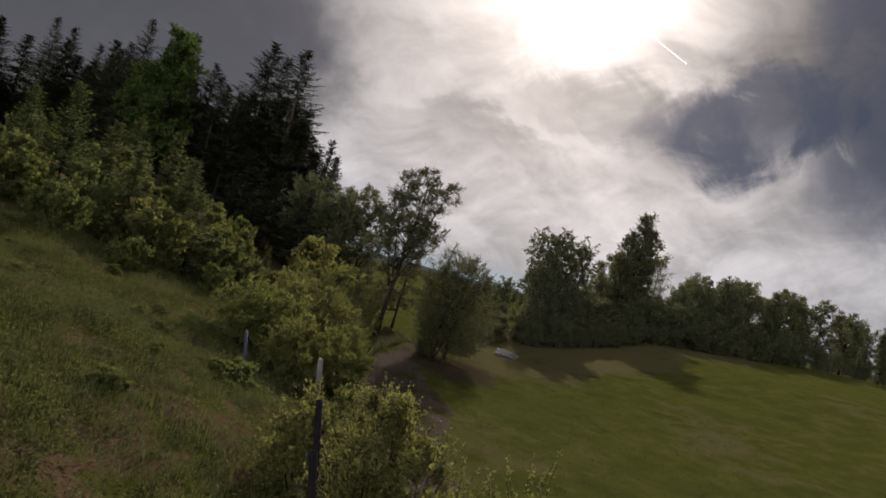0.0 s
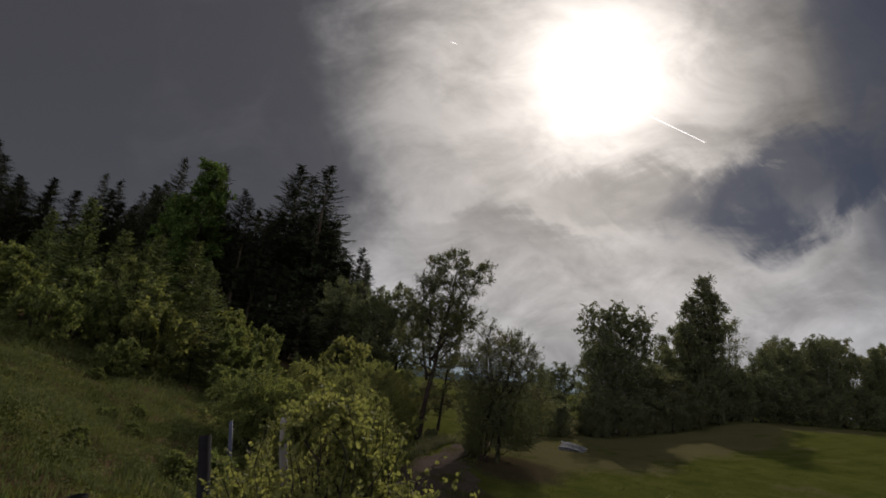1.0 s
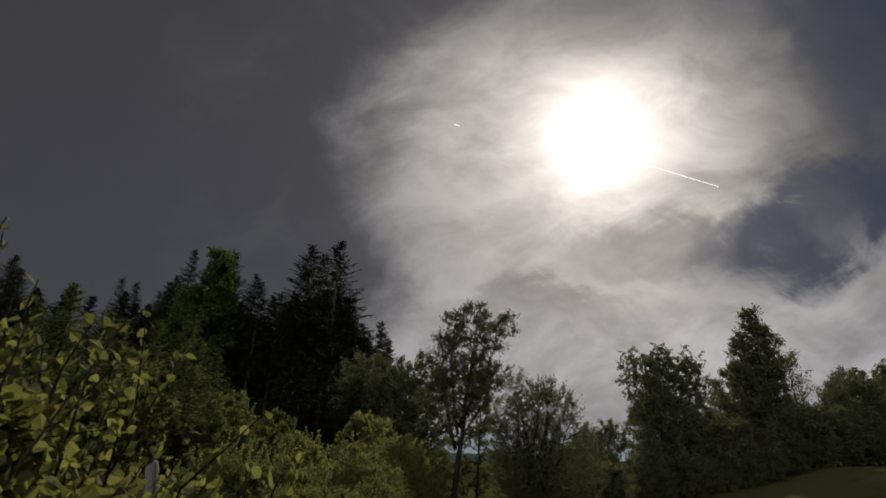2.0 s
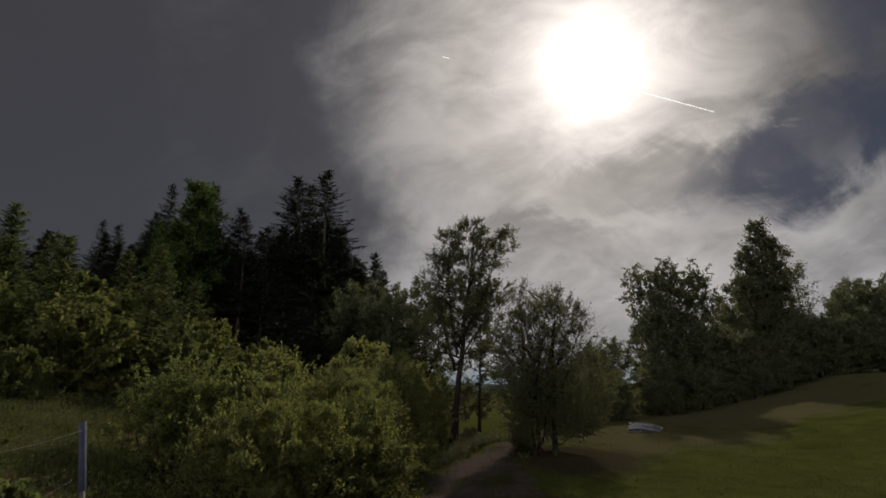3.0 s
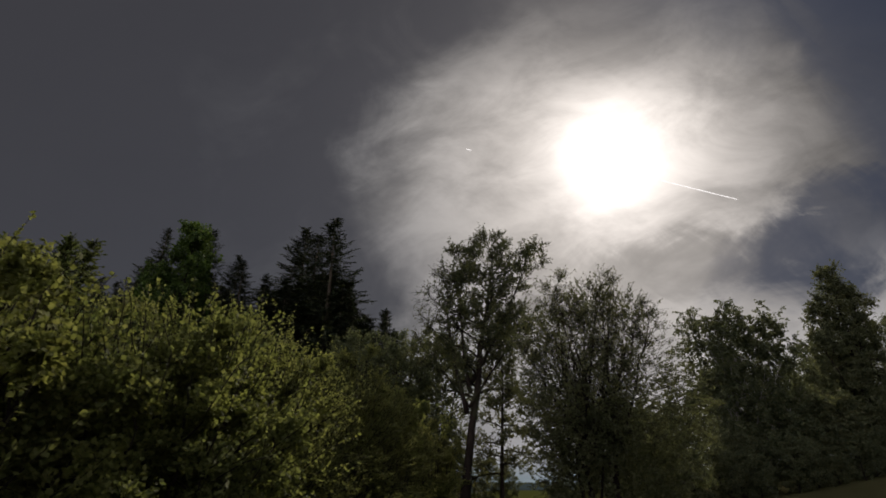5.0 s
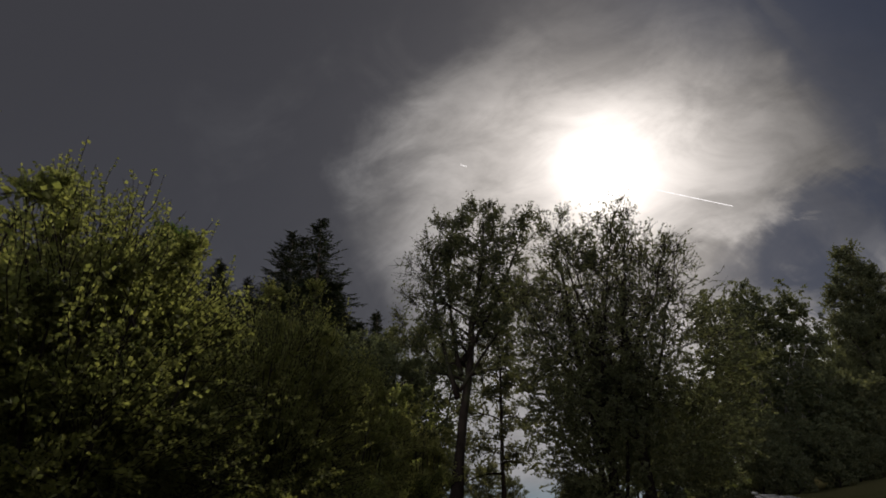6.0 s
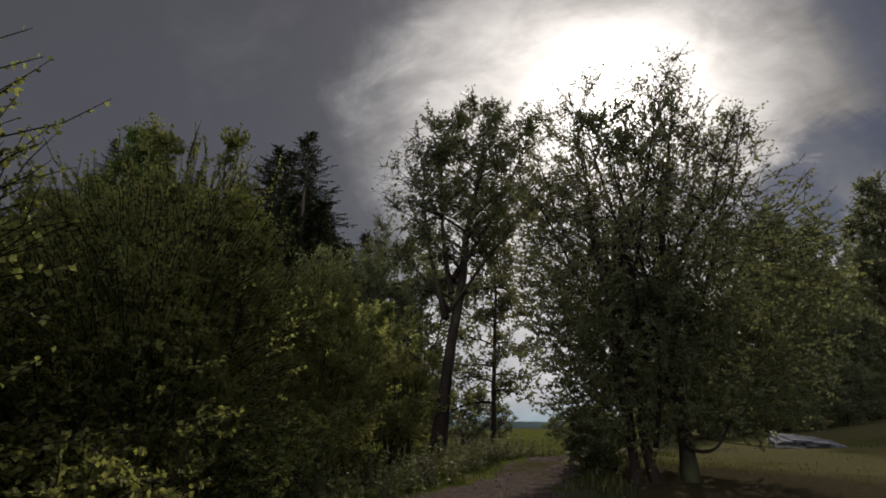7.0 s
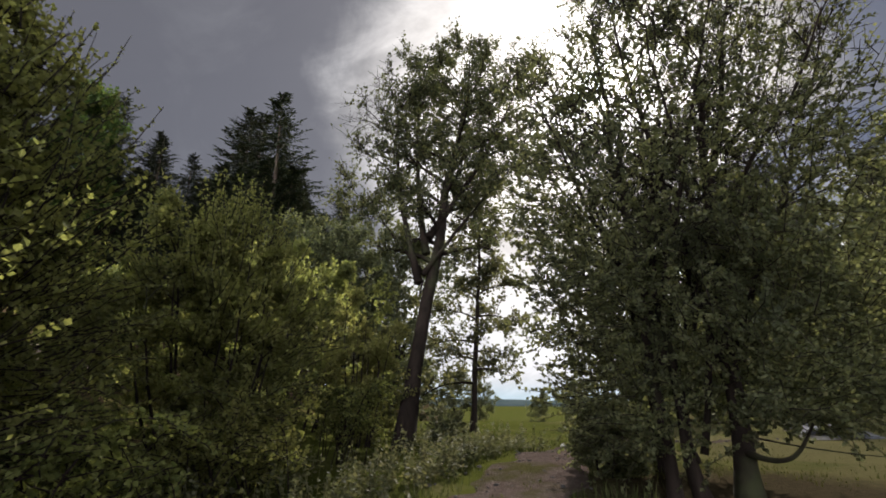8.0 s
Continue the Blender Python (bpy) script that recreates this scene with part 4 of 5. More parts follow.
bramble(28, -1.85, 2.5, 0.65, 1.1, 1.05, 22, "arching bramble at the foot of the hedge")
bramble(29, -1.75, 4.4, 0.65, 1.2, 1.05, 24, "arching bramble at the foot of the hedge")
bramble(30, -2.0, 0.6, 0.55, 1.0, 1.0, 20, "arching bramble at the foot of the hedge")
bramble(51, -1.25, 7.0, 0.60, 1.0, 1.1, 20, "arching bramble beside the foot of the oak")
bush_at(52, -1.5, 8.9, 0.8, 0.9, 3.4, "bush", "leafy bush behind the foot of the oak", LEAF_HEDGE, 0.9, (0.055, 0.022), shoots=60)
bush_at(53, 0.1, 8.9, 0.28, 0.4, 1.15, "bramble", "small bramble growing beside the oak trunk", LEAF_SHADED, 0.2, (0.05, 0.02), n=8, shoots=40)
bush_at(54, -2.1, 12.4, 1.2, 1.2, 3.6, "bush", "dark leafy bush behind the oak", LEAF_OAK, 0.7, (0.08, 0.032), shoots=60)
bush_at(18, -5.2, 13.0, 2.0, 2.0, 6.0, "tall_bush", "leafy bush at the edge of the wood", LEAF_HEDGE, 0.7, (0.12, 0.05))
bush_at(17, 1.75, 6.0, 0.32, 0.5, 1.45, "bush", "low leafy bush at the foot of the broad tree", LEAF_WILLOW, 0.25, (0.042, 0.016), n=9, shoots=45)

# ---- spruce wood on the hill ----
KINDS = []
for seed, tall, foot, reach, gap in ((31, 20, 3.0, 3.2, 0.13), (32, 20, 6.0, 2.5, 0.13), (33, 20, 1.5, 3.9, 0.13), (35, 20, 3.0, 3.2, 0.26)):
    ws, ls = spruce(RNG(seed), tall, foot, reach, 0.46, 7, 0.80, 0.042 if gap < 0.2 else 0.085, gap, hang=0.8)
    KINDS.append(plant("spruce_tree", "tall dark spruce in the wood on the hill", "tree", ws, ls, BARK_DARK, NEEDLE, (0, 0, 0), "spruces on the hill", "needles"))
r = RNG(30)
SPOTS = [(-25.7, 30, 21.2, 0), (-23.6, 31, 20.3, 1), (-21.7, 30, 21.0, 0), (-20.0, 32, 19.5, 2), (-18.6, 30, 18.0, 1), (-17.0, 31, 17.2, 2), (-16.6, 38.3, 25.3, 2), (-12.7, 34.3, 24.3, 2),
         (-14.6, 36, 23.4, 0), (-10.9, 35, 18.6, 0), (-9.0, 36, 15.0, 2), (-6.6, 30, 13.6, 1), (-27.3, 31, 18.8, 2), (-29.2, 33, 17.6, 0), (-42, 45, 23.0, 1), (-40, 45, 22.4, 1), (-37.6, 46, 21.6, 1), (-33, 40, 19.5, 2), (-43.8, 32, 19.5, 0), (-45.8, 33, 21.0, 2), (-41.6, 32.5, 17.2, 2), (-47.5, 35, 22.0, 0), (-10.5, 24.5, 9.6, 3), (-7.4, 22.5, 8.2, 3), (-13.6, 26, 11.4, 3)]
CREST_X = [-40, -36, -33.4, -30.4, -29, -27, -25.4, -23, -21, -19.6, -18, -16.6, -14.9, -12.5, -10.7, -9.2, -8.2, -6]
CREST_Z = [15, 13, 16, 16, 18, 20.5, 19.6, 20.6, 18.6, 17.4, 16.4, 18.6, 20.6, 20.8, 18.4, 15.6, 13.4, 12.6]
for i in range(44):
    x = -38 + 31 * (i + r.uniform()) / 44
    SPOTS.append((x * 1.06, 34.0 + 3.2 * r.uniform(), float(np.interp(x, CREST_X, CREST_Z)) - r.uniform(0.2, 2.6), 3 if i % 3 else 2))
for i in range(30):
    x = -7 - 28 * (i + r.uniform()) / 30
    SPOTS.append((x, 37.5 + 4 * r.uniform(), 17.0 - 0.10 * (x + 9) * r.uniform() + 1.5 * r.normal(), 3))
for i in range(11):
    x = -31 - 24 * (i + r.uniform()) / 11
    SPOTS.append((x, 33 + 6 * r.uniform(), 16.5 - 0.16 * (x + 31) + r.normal(), 3))
for i in range(3):
    SPOTS.append((-8 + 1.6 * i, 44 + 3 * r.uniform(), 12.5 - 0.6 * i + r.normal() * 0.8, 3))
used = set()
for x, y, top, k in SPOTS:
    s = (top - gz(x, y) + 0.1) / 20.0
    wide = min(1.75, max(1.15, s * 1.65)) * r.uniform(0.92, 1.12) * (1.22 if top > 24 else 1.0)
    m = Matrix.Translation((x, y, gz(x, y) - 0.1)) @ Matrix.Rotation(6.28 * r.uniform(), 4, "Z") @ Matrix.Diagonal((wide, wide, s, 1))
    if k not in used:
        used.add(k)
        KINDS[k].matrix_basis = m
    else:
        copy_thing(KINDS[k], Matrix()).matrix_basis = m

MIDDLE_TREES = []
# a bright broad-leaved tree in front of the spruces
ws, ls = broad_tree(RNG(34), [((0, 0, -0.1), (0.3, 0, 13.6), 0.16, (0.3, 0, 0)), ((0, 0, 3), (-1.8, 0.4, 9.6), 0.09, (-0.3, 0, 0.3))], lambda u: 2.2 * (0.5 + 0.6 * math.sin(math.pi * u)), 64, 7, 7, 9, (0.20, 0.085), 0.6, 0.15, (0, 0.8))
plant("broadleaf_tree", "bright green broad-leaved tree before dark spruces", "tree", ws, ls, BARK, LEAF_GREEN, (-22.2, 27.6, gz(-22.2, 27.6)))

for x, y, top, spin in ((-4.9, 24.0, 9.9, 20), (-2.6, 26.5, 10.6, 130), (-7.6, 25.0, 10.4, 250)):
    MIDDLE_TREES.append((x, y, top, spin))

# ---- young conifers and shrubs on the bank ----
YOUNG = []
for seed, reach in ((51, 1.02), (52, 0.78)):
    ws, ls = spruce(RNG(seed), 3.5, 0.10, reach, 0.15, 10, 0.30, 0.034, 0.080, 0.04, bare=False, hang=0.3)
    YOUNG.append(plant("young_conifer", "bushy light green young conifer on the bank", "tree", ws, ls, BARK, NEEDLE_YOUNG, (0, 0, 0), "young conifers on the bank", "needles"))
for seed, dense in ((53, 0.42), (54, 0.42), (55, 0.09), (56, 0.09)):
    ws, ls = bush(seed, 1.1, 1.1, 2.3, dense, (0.11, 0.046) if dense > 0.2 else (0.21, 0.085), 12, False, 70 if dense > 0.2 else 25, (5, 9, 8) if dense > 0.2 else (3, 6, 7), 0.06)
    YOUNG.append(plant("shrub", "leafy light green shrub on the bank", "bush", ws, ls, BARK, LEAF_SLOPE, (0, 0, 0), "shrubs on the bank", "foliage"))
PLACES = [(-14.4, -1.5, 2, 1.05), (-12.9, -0.6, 2, 1.15), (-11.6, 0.4, 1, 1.2), (-10.4, -0.4, 3, 1.15), (-9.3, 0.9, 0, 1.05), (-8.6, 2.4, 2, 0.95), (-7.7, 3.6, 3, 0.85), (-13.6, 2.4, 1, 1.25), (-12.0, 3.4, 3, 1.3),
          (-10.8, 4.0, 0, 1.25), (-9.6, 5.0, 2, 1.05), (-15.6, 3.0, 0, 1.3), (-17.0, 1.0, 2, 0.9), (-16.4, -3.4, 3, 0.8), (-14.8, 6.0, 2, 1.4), (-12.8, 7.2, 1, 1.5), (-18.4, 5.0, 0, 1.0),
          (-11.0, 8.4, 3, 1.1), (-8.8, 7.4, 3, 0.75), (-15.8, -5.6, 2, 0.6), (-7.9, 11.6, 1, 0.45), (-12.2, -3.0, 3, 0.7), (-10.0, -2.6, 3, 0.55), (-8.0, 0.6, 3, 0.6), (-20.0, 8.0, 2, 1.1), (-22, 3.0, 0, 1.0),
          (-16.0, 10.0, 0, 1.3), (-13.4, 11.6, 0, 1.3), (-10.2, 13.4, 2, 1.0), (-6.6, 6.2, 3, 0.6), (-5.6, 8.6, 2, 0.9), (-6.2, 2.4, 3, 0.45)]
for i in range(34):
    x = -2.8 - 10.5 * r.uniform()
    PLACES.append((x, -15.5 + 15 * r.uniform() + 0.3 * (x + 3), 4 + int(r.integers(0, 2)), r.uniform(0.10, 0.24)))
PLACES += [(-4.75, -9.0, 4, 0.36), (-5.1, -9.6, 5, 0.28)]
used = set()
for x, y, k, s in PLACES:
    m = Matrix.Translation((x, y, gz(x, y) - 0.05)) @ Matrix.Rotation(6.28 * r.uniform(), 4, "Z") @ Matrix.Diagonal((s, s, s * r.uniform(0.9, 1.12) * (0.7 if s < 0.3 else 1.0), 1))
    if k not in used:
        used.add(k)
        YOUNG[k].matrix_basis = m
    else:
        copy_thing(YOUNG[k], Matrix()).matrix_basis = m


# ---- row of trees behind the meadow ----
def row_tree(seed, tall, reach, radius, shape, limbs=46, leaf=(0.14, 0.058), droop=0.0, foot=0.12, per=9, forks=()):
    r = RNG(seed)
    st = [((0, 0, -0.1), (r.normal() * 0.3, r.normal() * 0.3, tall), radius, (r.normal() * 0.2, r.normal() * 0.2, 0))]
    for z0, x, y, z1 in forks:
        st.append(((0, 0, z0), (x, y, z1), radius * 0.55, (0.25 * x, 0.25 * y, 0)))
    return broad_tree(r, st, lambda u: reach * shape(u), limbs, 6, 6, per, leaf, 0.55, foot, (0.1, 0.9), droop=droop, wood=False, tip=0.35)


def round_shape(u):
    return 0.35 + 0.75 * math.sin(math.pi * (0.15 + 0.78 * u))


def tall_shape(u):
    return 1.15 - 0.80 * u


def birch_shape(u):
    return 0.62 + 0.42 * math.sin(math.pi * (0.1 + 0.8 * u))


ROW = {}
for key, args, bark, green, label in (
        ("birch", (41, 9.5, 1.9, 0.17, birch_shape, 135, (0.13, 0.055), 0.50, 0.08, 15, ((2.5, -1.5, 0.3, 9.0), (3.2, 1.7, -0.2, 9.1), (2.8, 0.3, 1.3, 8.2), (1.5, -1.6, -0.6, 6.0), (1.2, 1.8, 0.4, 5.6))), BARK_BIRCH, LEAF_ROW, "weeping birch in the row behind the meadow"),
        ("alder", (42, 13.0, 1.9, 0.2, tall_shape, 150, (0.14, 0.06), 0.05, 0.06, 11, ((4.0, -1.0, 0.4, 10.6), (5.0, 1.1, -0.3, 11.2), (3.0, 1.8, 0.5, 8.4), (3.0, -1.9, -0.4, 8.0), (2.0, 0.2, 1.6, 7.0))), BARK, LEAF_ROW, "tall pointed alder in the row behind the meadow"),
        ("ash", (43, 9.0, 2.5, 0.16, round_shape, 60, (0.16, 0.066), 0.0, 0.12, 8, ((1.8, 1.3, 0.6, 7.4), (2.2, -1.2, -0.8, 7.8))), BARK, LEAF_ROW, "rounded ash in the row behind the meadow"),
        ("slim", (45, 9.5, 1.5, 0.09, birch_shape, 40, (0.12, 0.05), 0.1, 0.25, 5), BARK, LEAF_ROW, "slim open-crowned tree in the row behind the meadow"),
        ("shrub", (44, 4.0, 2.2, 0.08, round_shape, 26, (0.19, 0.075), 0.0, 0.03, 7), BARK, LEAF_ROW, "dark shrub at the edge of the meadow")):
    ws, ls = row_tree(*args)
    ROW[key] = plant(key + ("_tree" if key != "shrub" else ""), label, "tree" if key != "shrub" else "bush", ws, ls, bark, green, (0, 0, 0), "row behind the meadow")
LINE = [("slim", 29.2, 29.5, 0, 0.95), ("slim", 34.5, 31.5, 140, 0.85), ("slim", 18.9, 23.2, 60, 0.5), ("slim", 26.8, 30.5, 250, 0.8), ("birch", 15.0, 22.0, 0, 1.0), ("alder", 25.4, 28.0, 0, 0.97), ("ash", 10.9, 23.5, 0, 0.52), ("ash", 8.6, 21.5, 10, 0.5), ("ash", 18.8, 26.0, 80, 0.5), ("ash", 21.8, 27.0, 190, 0.68),
        ("ash", 31.5, 28.0, 200, 0.72), ("ash", 36, 31, 30, 0.88), ("birch", 41, 33, 60, 1.0), ("ash", 46, 36, 150, 1.05), ("alder", 52, 38, 10, 0.75), ("ash", 56, 40, 70, 1.1), ("alder", 60, 42, 220, 0.82),
        ("ash", 66, 44, 300, 1.15), ("ash", 73, 46, 20, 1.1), ("birch", 80, 50, 90, 1.0), ("alder", 88, 52, 190, 0.8), ("ash", 96, 56, 40, 1.1), ("ash", 39, 36, 250, 1.0), ("ash", 50, 41, 310, 1.1), ("ash", 62, 47, 100, 1.2),
        ("ash", 26.6, 34, 140, 0.9), ("ash", 16.4, 31, 10, 0.75)]
for i in range(40):
    x = 6.2 + i * 1.75 + max(0, i - 20) ** 2 * 0.06 + r.normal() * 0.4
    y = 18.0 + 0.34 * (x - 6) + 0.12 * max(0, x - 30) + r.normal() * 0.5
    LINE.append(("shrub", x, y, 360 * r.uniform(), r.uniform(0.55, 0.95)))
for i in range(14):
    x = 7.0 + i * 1.5 + r.normal() * 0.3
    LINE.append(("shrub", x, 16.6 + 0.36 * (x - 6) + r.normal() * 0.3, 360 * r.uniform(), r.uniform(0.36, 0.55)))
for i in range(18):
    x = 25.0 + i * 2.3 + r.normal() * 0.4
    LINE.append(("shrub", x, 22.5 + 0.34 * (x - 6) + 0.12 * max(0, x - 30) + r.normal() * 0.5, 360 * r.uniform(), r.uniform(0.75, 1.0)))
used = set()
for x, y, top, spin in MIDDLE_TREES:
    LINE.append(("ash", x, y, spin, (top - gz(x, y)) / 9.6))
for key, x, y, spin, s in LINE:
    s *= 1.0 - 0.10 * smooth(27.0, 34.0, x)
    m = Matrix.Translation((x, y, gz(x, y) - 0.05)) @ Matrix.Rotation(radians(spin), 4, "Z") @ Matrix.Diagonal((s, s, s, 1))
    if key not in used:
        used.add(key)
        ROW[key].matrix_basis = m
    else:
        copy_thing(ROW[key], Matrix()).matrix_basis = m
# small trees at the crest beyond the gap
for x, y, s in ((0.6, 27, 0.55), (1.8, 29, 0.4), (-1.2, 28, 0.7), (-3.2, 27, 0.9), (6.2, 36, 0.4), (8.0, 34, 0.5)):
    copy_thing(ROW["shrub"], Matrix()).matrix_basis = Matrix.Translation((x, y, gz(x, y) - 0.05)) @ Matrix.Rotation(x * 3, 4, "Z") @ Matrix.Diagonal((s, s, s, 1))


# ---- fence posts beside the track ----
def fence_post(x, y, top, tilt, kind, lean=-11.0):
    base = gz(x, y)
    h = top - base
    ob = new("fence_post")
    ob.matrix_basis = pose(x - h * math.sin(radians(lean)), y, base, tilt, lean, 0)
    ws = Soup()
    if kind == "wood":
        tube(ws, [(0, 0, -0.3), (0.01, 0, h * 0.4), (0, 0.01, h * 0.75), (0.015, 0, h - 0.03), (0.02, 0, h)], [0.05, 0.052, 0.047, 0.043, 0.03], 9)
        part("stake", ws.mesh("stake", WOOD_GREY, True), ob, "split weathered wooden stake")
        tagged(ob, "weathered grey wooden fence post on the bank", "fence post", "fence posts")
    else:
        mat = BLACK_TUBE if kind == "black" else BLUE_TUBE
        low = 0.30 * h
        tube(ws, [(0, 0, -0.3), (0, 0, low + 0.05)], [0.029, 0.027], 8)
        part("stake", ws.mesh("stake", WOOD_GREY, True), ob, "grey wooden stake")
        s = Soup()
        a = np.linspace(0, 2 * np.pi, 15)[:-1]
        rings = [(0.037, low), (0.037, h), (0.030, h), (0.030, h - 0.15)]
        v = np.concatenate([np.stack([q * np.cos(a), q * np.sin(a), np.full(14, z)], 1) for q, z in rings])
        i, j = np.meshgrid(np.arange(3), np.arange(14), indexing="ij")
        s.add(v, np.stack([i * 14 + j, i * 14 + (j + 1) % 14, (i + 1) * 14 + (j + 1) % 14, (i + 1) * 14 + j], -1).reshape(-1, 4))
        part("tube", s.mesh("tube", mat, True), ob)
        b = Soup()
        tube(b, [(0, 0, h - 0.16), (0, 0, h - 0.14)], [0.029, 0.029], 8)
        part("plug", b.mesh("plug", WOOD_GREY), ob)
        tagged(ob, "%s plastic tube fence post on a wooden stake" % ("black" if kind == "black" else "blue-grey"), "fence post", "fence posts")
    return ob


POSTS = [(-2.95, -16.2, 3.38, 2, "black"), (-3.0, -14.95, 3.42, -1, "black"), (-3.14, -11.96, 3.25, 4, "wood"), (-5.1, -7.4, 2.52, -3, "blue")]
for p in POSTS:
    fence_post(*p)
for h in (0.45, 0.95):
    for (x0, y0, t0, _, _), (x1, y1, t1, _, _) in zip(POSTS[:-1], POSTS[1:]):
        s = Soup()
        tube(s, curve_pts((x0 + 0.05, y0, gz(x0, y0) + h), (x1 + 0.05, y1, gz(x1, y1) + h), (0, 0, -0.05), 9), [0.0016] * 9, 4)
        tagged(new("fence_wire", s.mesh("fence_wire", WIRE, True)), "thin galvanised wire strung between fence posts", "wire", "fence wires")


# ---- stack of boards on the meadow ----
def box_soup(s, x, y, z, ax, ay, az, bevel=0.006):
    """A slightly chamfered block."""
    v, q = [], []
    for zz, inset in ((0, bevel), (bevel, 0), (az - bevel, 0), (az, bevel)):
        for sx, sy in ((-1, -1), (1, -1), (1, 1), (-1, 1)):
            v.append((x + sx * (ax / 2 - inset), y + sy * (ay / 2 - inset), z + zz))
    for k in range(3):
        for j in range(4):
            q.append((k * 4 + j, k * 4 + (j + 1) % 4, k * 4 + 4 + (j + 1) % 4, k * 4 + 4 + j))
    q += [(3, 2, 1, 0), (12, 13, 14, 15)]
    s.add(v, q)


def board_stack(x, y):
    ob = new("board_stack")
    ob.matrix_basis = pose(x, y, gz(x, y) - 0.02, 3.5, 2.0, -22)
    tagged(ob, "low stack of pale weathered boards on bearers", "board stack")
    for k in (-0.7, 0, 0.7):
        s = Soup()
        box_soup(s, 0, k, 0, 1.5, 0.10, 0.10)
        part("bearer", s.mesh("bearer", BOARD_DARK), ob, "grey timber bearer")
    rr = RNG(61)
    layer = 0
    for z0, count in ((0.10, 6), (0.134, 5), (0.168, 4), (0.202, 2)):
        for i in range(count):
            s = Soup()
            box_soup(s, 0, 0, 0, 0.21, 1.8 + 0.2 * rr.normal() * 0.3, 0.032)
            b = part("board", s.mesh("board", BOARD), ob)
            b.matrix_basis = pose((i - 2.5) * 0.235 + 0.03 * rr.normal() + 0.06 * layer, 0.05 * rr.normal(), z0, 0, 0, rr.normal() * 1.2)
        layer += 1
    return ob


board_stack(8.3, 11.6)
s = Soup()
box_soup(s, 0, 0, 0, 0.12, 0.10, 0.07, 0.012)
stone = tagged(new("stone", s.mesh("stone", STONE, True)), "pale stone lying on the board stack", "stone")
stone.matrix_basis = pose(7.75, 11.95, gz(8.3, 11.6) + 0.28, 4, 5, 30)
s = Soup()
box_soup(s, 0, 0, 0, 0.15, 0.11, 0.08, 0.025)
stone = tagged(new("stone", s.mesh("stone", STONE, True)), "pale stone lying beside the track", "stone")
stone.matrix_basis = pose(2.1, 9.5, gz(2.1, 9.5) + 0.0, 0, 0, 20)


# ---- grass and weeds ----
def blades(rng, n, area, tall, wide, keep, clump=0.0):
    x0, x1, y0, y1 = area
    x, y = rng.uniform(x0, x1, n), rng.uniform(y0, y1, n)
    if clump:
        k = max(1, n // 14)
        cx, cy = rng.uniform(x0, x1, k), rng.uniform(y0, y1, k)
        i = rng.integers(0, k, n)
        x, y = cx[i] + rng.normal(size=n) * clump, cy[i] + rng.normal(size=n) * clump
    ok = keep(x, y, rng)
    x, y = x[ok], y[ok]
    n = len(x)
    h = tall * rng.uniform(0.45, 1.25, n)
    a = rng.uniform(0, 6.283, n)
    lean = rng.uniform(0.1, 0.7, n) * h
    w = wide * rng.uniform(0.7, 1.3, n)
    b = np.stack([x, y, ground_z(x, y) - 0.01], 1)
    side = np.stack([-np.sin(a), np.cos(a), 0 * a], 1) * w[:, None]
    mid = b + np.stack([np.cos(a) * lean * 0.35, np.sin(a) * lean * 0.35, h * 0.6], 1)
    tip = b + np.stack([np.cos(a) * lean, np.sin(a) * lean, h], 1)
    v = np.stack([b - side, b + side, mid + side * 0.8, mid - side * 0.8, tip + side * 0.15, tip - side * 0.15], 1).reshape(-1, 3)
    i = (np.arange(n) * 6)[:, None]
    return v, np.concatenate([i + np.array([0, 1, 2, 3]), i + np.array([3, 2, 4, 5])])


def off_track(x, y, rng):
    shaded_earth = np.hypot((x - 3.0) / 1.3, y - 4.5) < 1.2 + 0.7 * rng.uniform(size=len(x))
    worn = (np.abs(y + 1.8) < 4.0) & (np.abs(x - 0.3) < 1.3) & (rng.uniform(size=len(x)) < 0.8)
    return (from_track(x, y) > 0.62 + 0.35 * rng.uniform(size=len(x))) & ~shaded_earth & ~worn


def on_bank(x, y, rng):
    bare = np.sin(1.7 * x + 0.8 * y) * np.sin(1.3 * y - 0.9 * x + 1) + 0.6 * np.sin(3.1 * x + 2) * np.sin(2.7 * y + x)
    return (x < -1.7 + 0.3 * rng.normal(size=len(x))) & off_track(x, y, rng) & (rng.uniform(size=len(x)) > 0.9 * smooth(0.45, 0.8, bare))


def fading(x, y, rng):
    far = np.hypot((x - 2) / 20, (y - 0) / 17)
    dry = smooth(-1.2, 2.4, y - 0.60 * x) * smooth(2.6, 5.5, x)
    return off_track(x, y, rng) & (rng.uniform(size=len(x)) > np.maximum(smooth(0.25, 1.0, far), 0.9 * dry)) & (x < 24) & (y < 18)


def grass(name, label, seed, n, area, tall, wide, keep, clump, mat):
    s = Soup()
    s.add(*blades(RNG(seed), n, area, tall, wide, keep, clump))
    tagged(new(name, s.mesh(name, mat)), label, "grass", kind="stuff")


grass("bank_grass", "rough tufted grass and weeds on the bank", 71, 150000, (-14, -1.5, -18, 6), 0.15, 0.006, on_bank, 0.10, GRASS_BANK)
grass("meadow_grass", "short mown meadow grass beside the track", 72, 110000, (-1.6, 24, -13, 17), 0.05, 0.007, fading, 0.12, GRASS)
grass("verge_grass", "tall grass along the edge of the track", 73, 16000, (-2.2, 4.5, -6, 14), 0.13, 0.006, lambda x, y, g: (np.abs(from_track(x, y) - 1.0) < 0.40 * (0.4 + g.uniform(size=len(x)))), 0.10, GRASS)

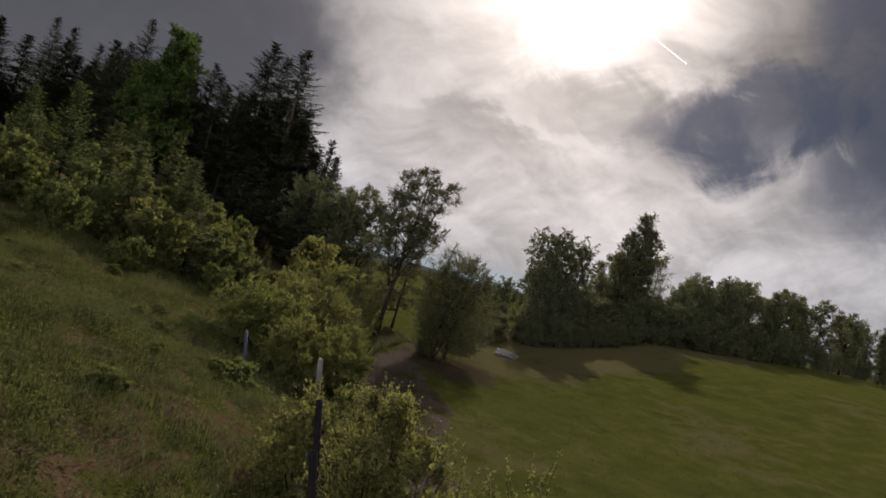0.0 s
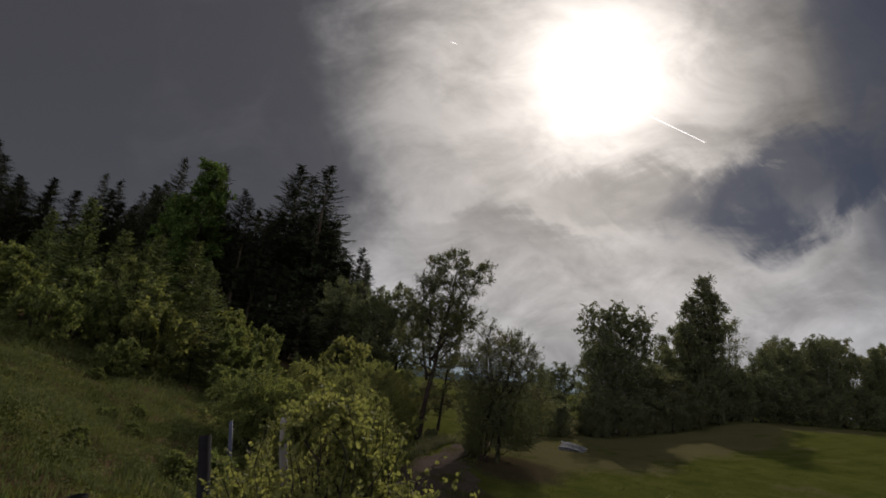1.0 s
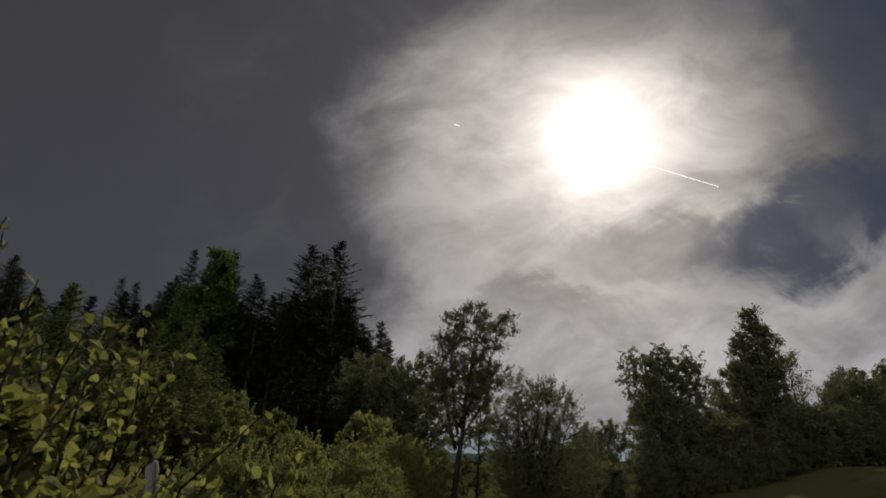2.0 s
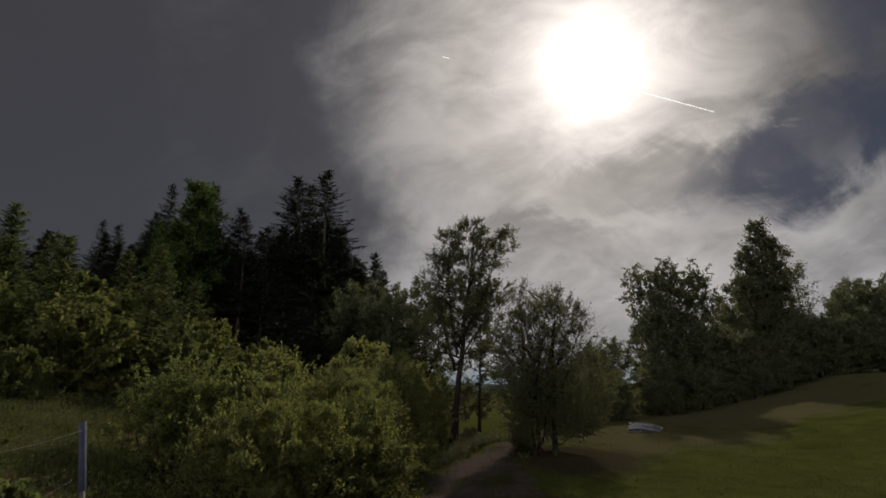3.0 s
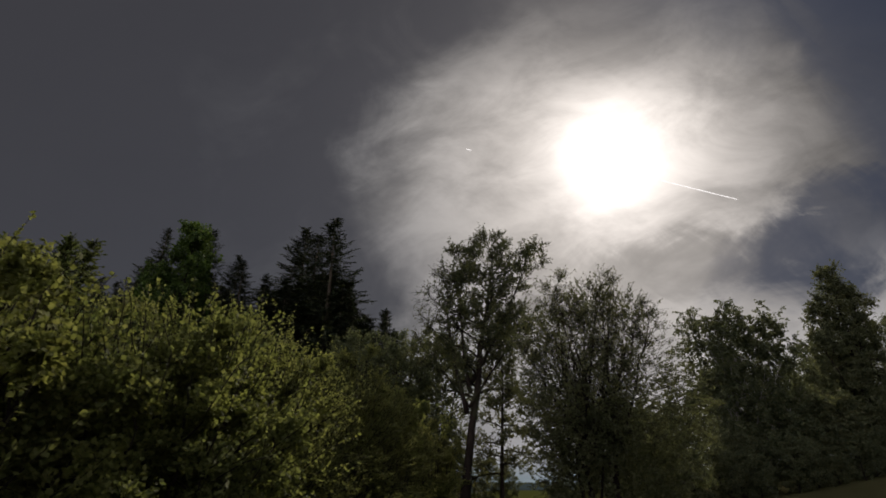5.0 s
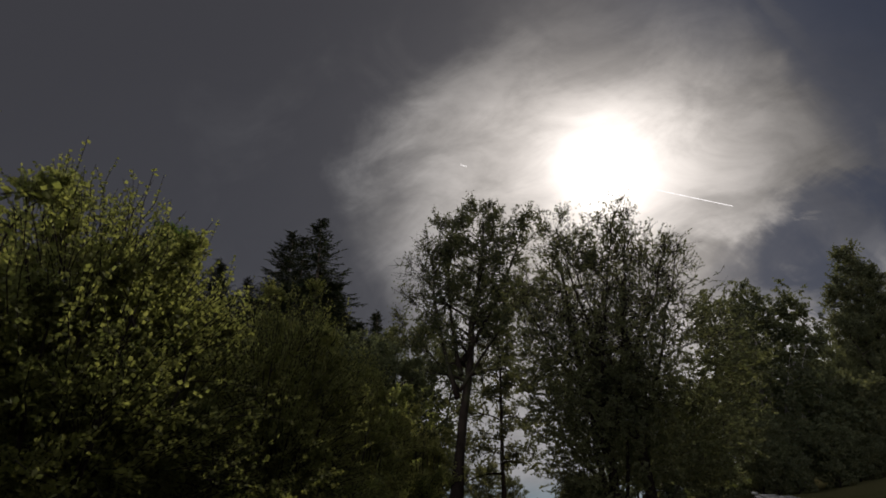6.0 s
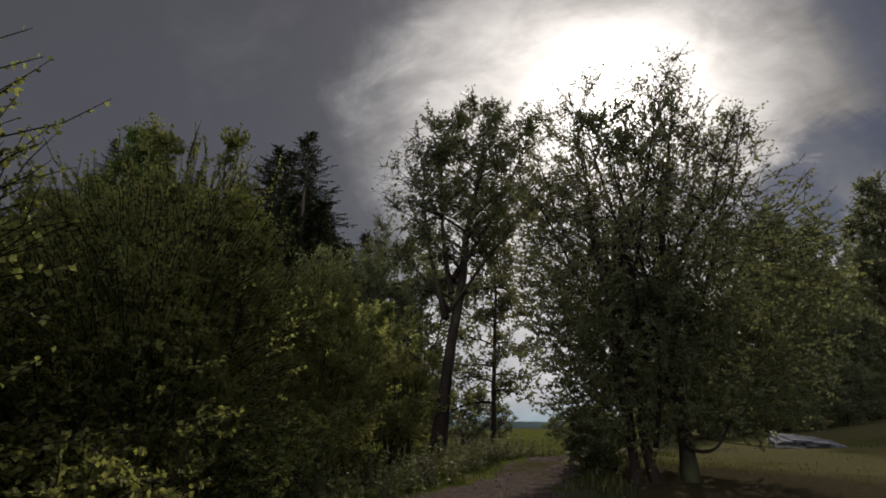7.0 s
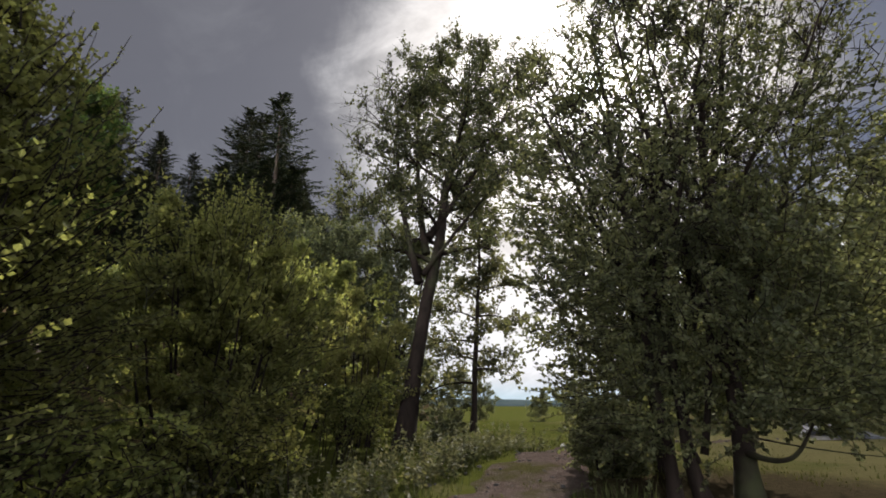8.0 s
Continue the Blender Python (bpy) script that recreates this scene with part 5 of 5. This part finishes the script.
grass("track_tufts", "low tufts of grass along the middle of the track", 75, 9000, (-2.2, 5.5, -12, 12), 0.06, 0.006,
      lambda x, y, g: (from_track(x, y) < 0.22) | (np.abs(from_track(x, y) - 0.95) < 0.22), 0.07, GRASS)


def scattered_stones():
    g = RNG(76)
    n = 2000
    i = g.integers(0, len(MIDDLE), n)
    x, y = MIDDLE[i, 0] + g.normal(size=n) * 0.55, MIDDLE[i, 1] + g.normal(size=n) * 0.4
    ok = (y > -12) & (y < 12)
    x, y = x[ok], y[ok]
    n = len(x)
    size = 0.010 + 0.028 * g.uniform(size=n) ** 3
    a = np.linspace(0, 2 * np.pi, 6, endpoint=False)
    ring = np.stack([np.cos(a), np.sin(a)], 1)[None] * g.uniform(0.7, 1.2, (n, 6, 1))
    foot = np.stack([x, y, ground_z(x, y) + 0.010], 1)[:, None]
    low = foot + np.concatenate([ring, np.zeros((n, 6, 1))], 2) * size[:, None, None]
    top = foot + np.concatenate([ring * 0.6, np.full((n, 6, 1), 0.7)], 2) * size[:, None, None]
    v = np.concatenate([low, top], 1).reshape(-1, 3)
    b = (np.arange(n) * 12)[:, None]
    q = [b + np.array([k, (k + 1) % 6, 6 + (k + 1) % 6, 6 + k]) for k in range(6)] + [b + np.array([6, 7, 8, 9]), b + np.array([6, 9, 10, 11])]
    s = Soup()
    s.add(v, np.concatenate(q))
    tagged(new("track_stones", s.mesh("track_stones", PEBBLE)), "small grey stones scattered over the track", "stones", kind="stuff")


scattered_stones()

# broad-leaved weeds on the bank, in stands of uneven height
g = RNG(74)
for name, label, n, tall, size, mat in (("bank_weeds", "low broad-leaved green weeds on the bank", 6500, 0.26, 0.040, GRASS_BANK),
                                        ("tall_weeds", "taller yellow-green weeds in stands on the bank", 3000, 0.50, 0.045, GRASS_BANK)):
    k = n // 12
    hx, hy = g.uniform(-13, -2.4, k), g.uniform(-17, 5, k)
    which = g.integers(0, k, n)
    cx, cy = hx[which] + g.normal(size=n) * 0.35, hy[which] + g.normal(size=n) * 0.35
    idx = np.repeat(np.arange(n), 10)
    at = np.stack([cx[idx], cy[idx], 0 * idx], 1) + g.normal(size=(len(idx), 3)) * np.array([0.09, 0.09, 0.0])
    at[:, 2] = ground_z(at[:, 0], at[:, 1]) + g.uniform(0.02, tall, len(idx)) * g.uniform(0.3, 1.0, k)[which][idx]
    ok = (cx[idx] < -2.3) & (from_track(cx, cy)[idx] > 1.3)
    s = Soup()
    leaves(s, g, at[ok], g.normal(size=(int(ok.sum()), 3)) + np.array([0, 0, 0.3]), size, size * 0.36, fine=False)
    tagged(new(name, s.mesh(name, mat)), label, "weeds", kind="stuff")

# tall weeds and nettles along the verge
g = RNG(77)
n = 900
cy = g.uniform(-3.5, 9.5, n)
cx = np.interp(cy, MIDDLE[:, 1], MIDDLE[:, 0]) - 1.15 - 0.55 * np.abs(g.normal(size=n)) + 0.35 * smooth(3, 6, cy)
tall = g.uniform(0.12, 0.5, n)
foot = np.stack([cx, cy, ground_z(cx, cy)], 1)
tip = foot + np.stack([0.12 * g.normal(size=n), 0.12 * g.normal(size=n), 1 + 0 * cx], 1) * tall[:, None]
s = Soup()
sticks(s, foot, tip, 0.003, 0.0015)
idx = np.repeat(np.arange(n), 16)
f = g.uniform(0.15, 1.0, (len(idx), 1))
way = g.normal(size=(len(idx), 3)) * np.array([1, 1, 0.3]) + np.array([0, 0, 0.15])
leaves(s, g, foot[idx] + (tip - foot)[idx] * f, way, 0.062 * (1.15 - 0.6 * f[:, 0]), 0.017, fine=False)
tagged(new("verge_weeds", s.mesh("verge_weeds", LEAF_SHADED)), "grey-green nettles and weeds along the track verge", "weeds", kind="stuff")

# ---- a contrail high in the sky ----
def far_way(az, el, d=1800):
    az, el = radians(az), radians(el)
    return np.array([math.sin(az) * math.cos(el), math.cos(az) * math.cos(el), math.sin(el)]) * d


def trail_material(nt, out):
    # emission stands in for the sunlight on the vapour
    e = nt.nodes.new("ShaderNodeEmission")
    e.inputs["Color"].default_value, e.inputs["Strength"].default_value = (1.0, 0.99, 0.97, 1), 1.2
    nt.links.new(e.outputs[0], out.inputs[0])


s = Soup()
line = curve_pts(far_way(24.0, 30.0), far_way(31.0, 26.4), (0, 0, 0), 24)
tube(s, line, 1.6 + 0.6 * np.sin(np.arange(24) * 1.7) * np.linspace(1, 0.2, 24) - 0.5 * np.linspace(0, 1, 24), 6)
tube(s, curve_pts(far_way(0.2, 36.2), far_way(1.0, 36.0), (0, 0, 0), 6), np.full(6, 1.2), 6)
trail = tagged(new("contrail", s.mesh("contrail", material("sunlit_vapour", trail_material), True)), "thin white vapour trail high in the cloudy sky", "contrail", kind="structure")
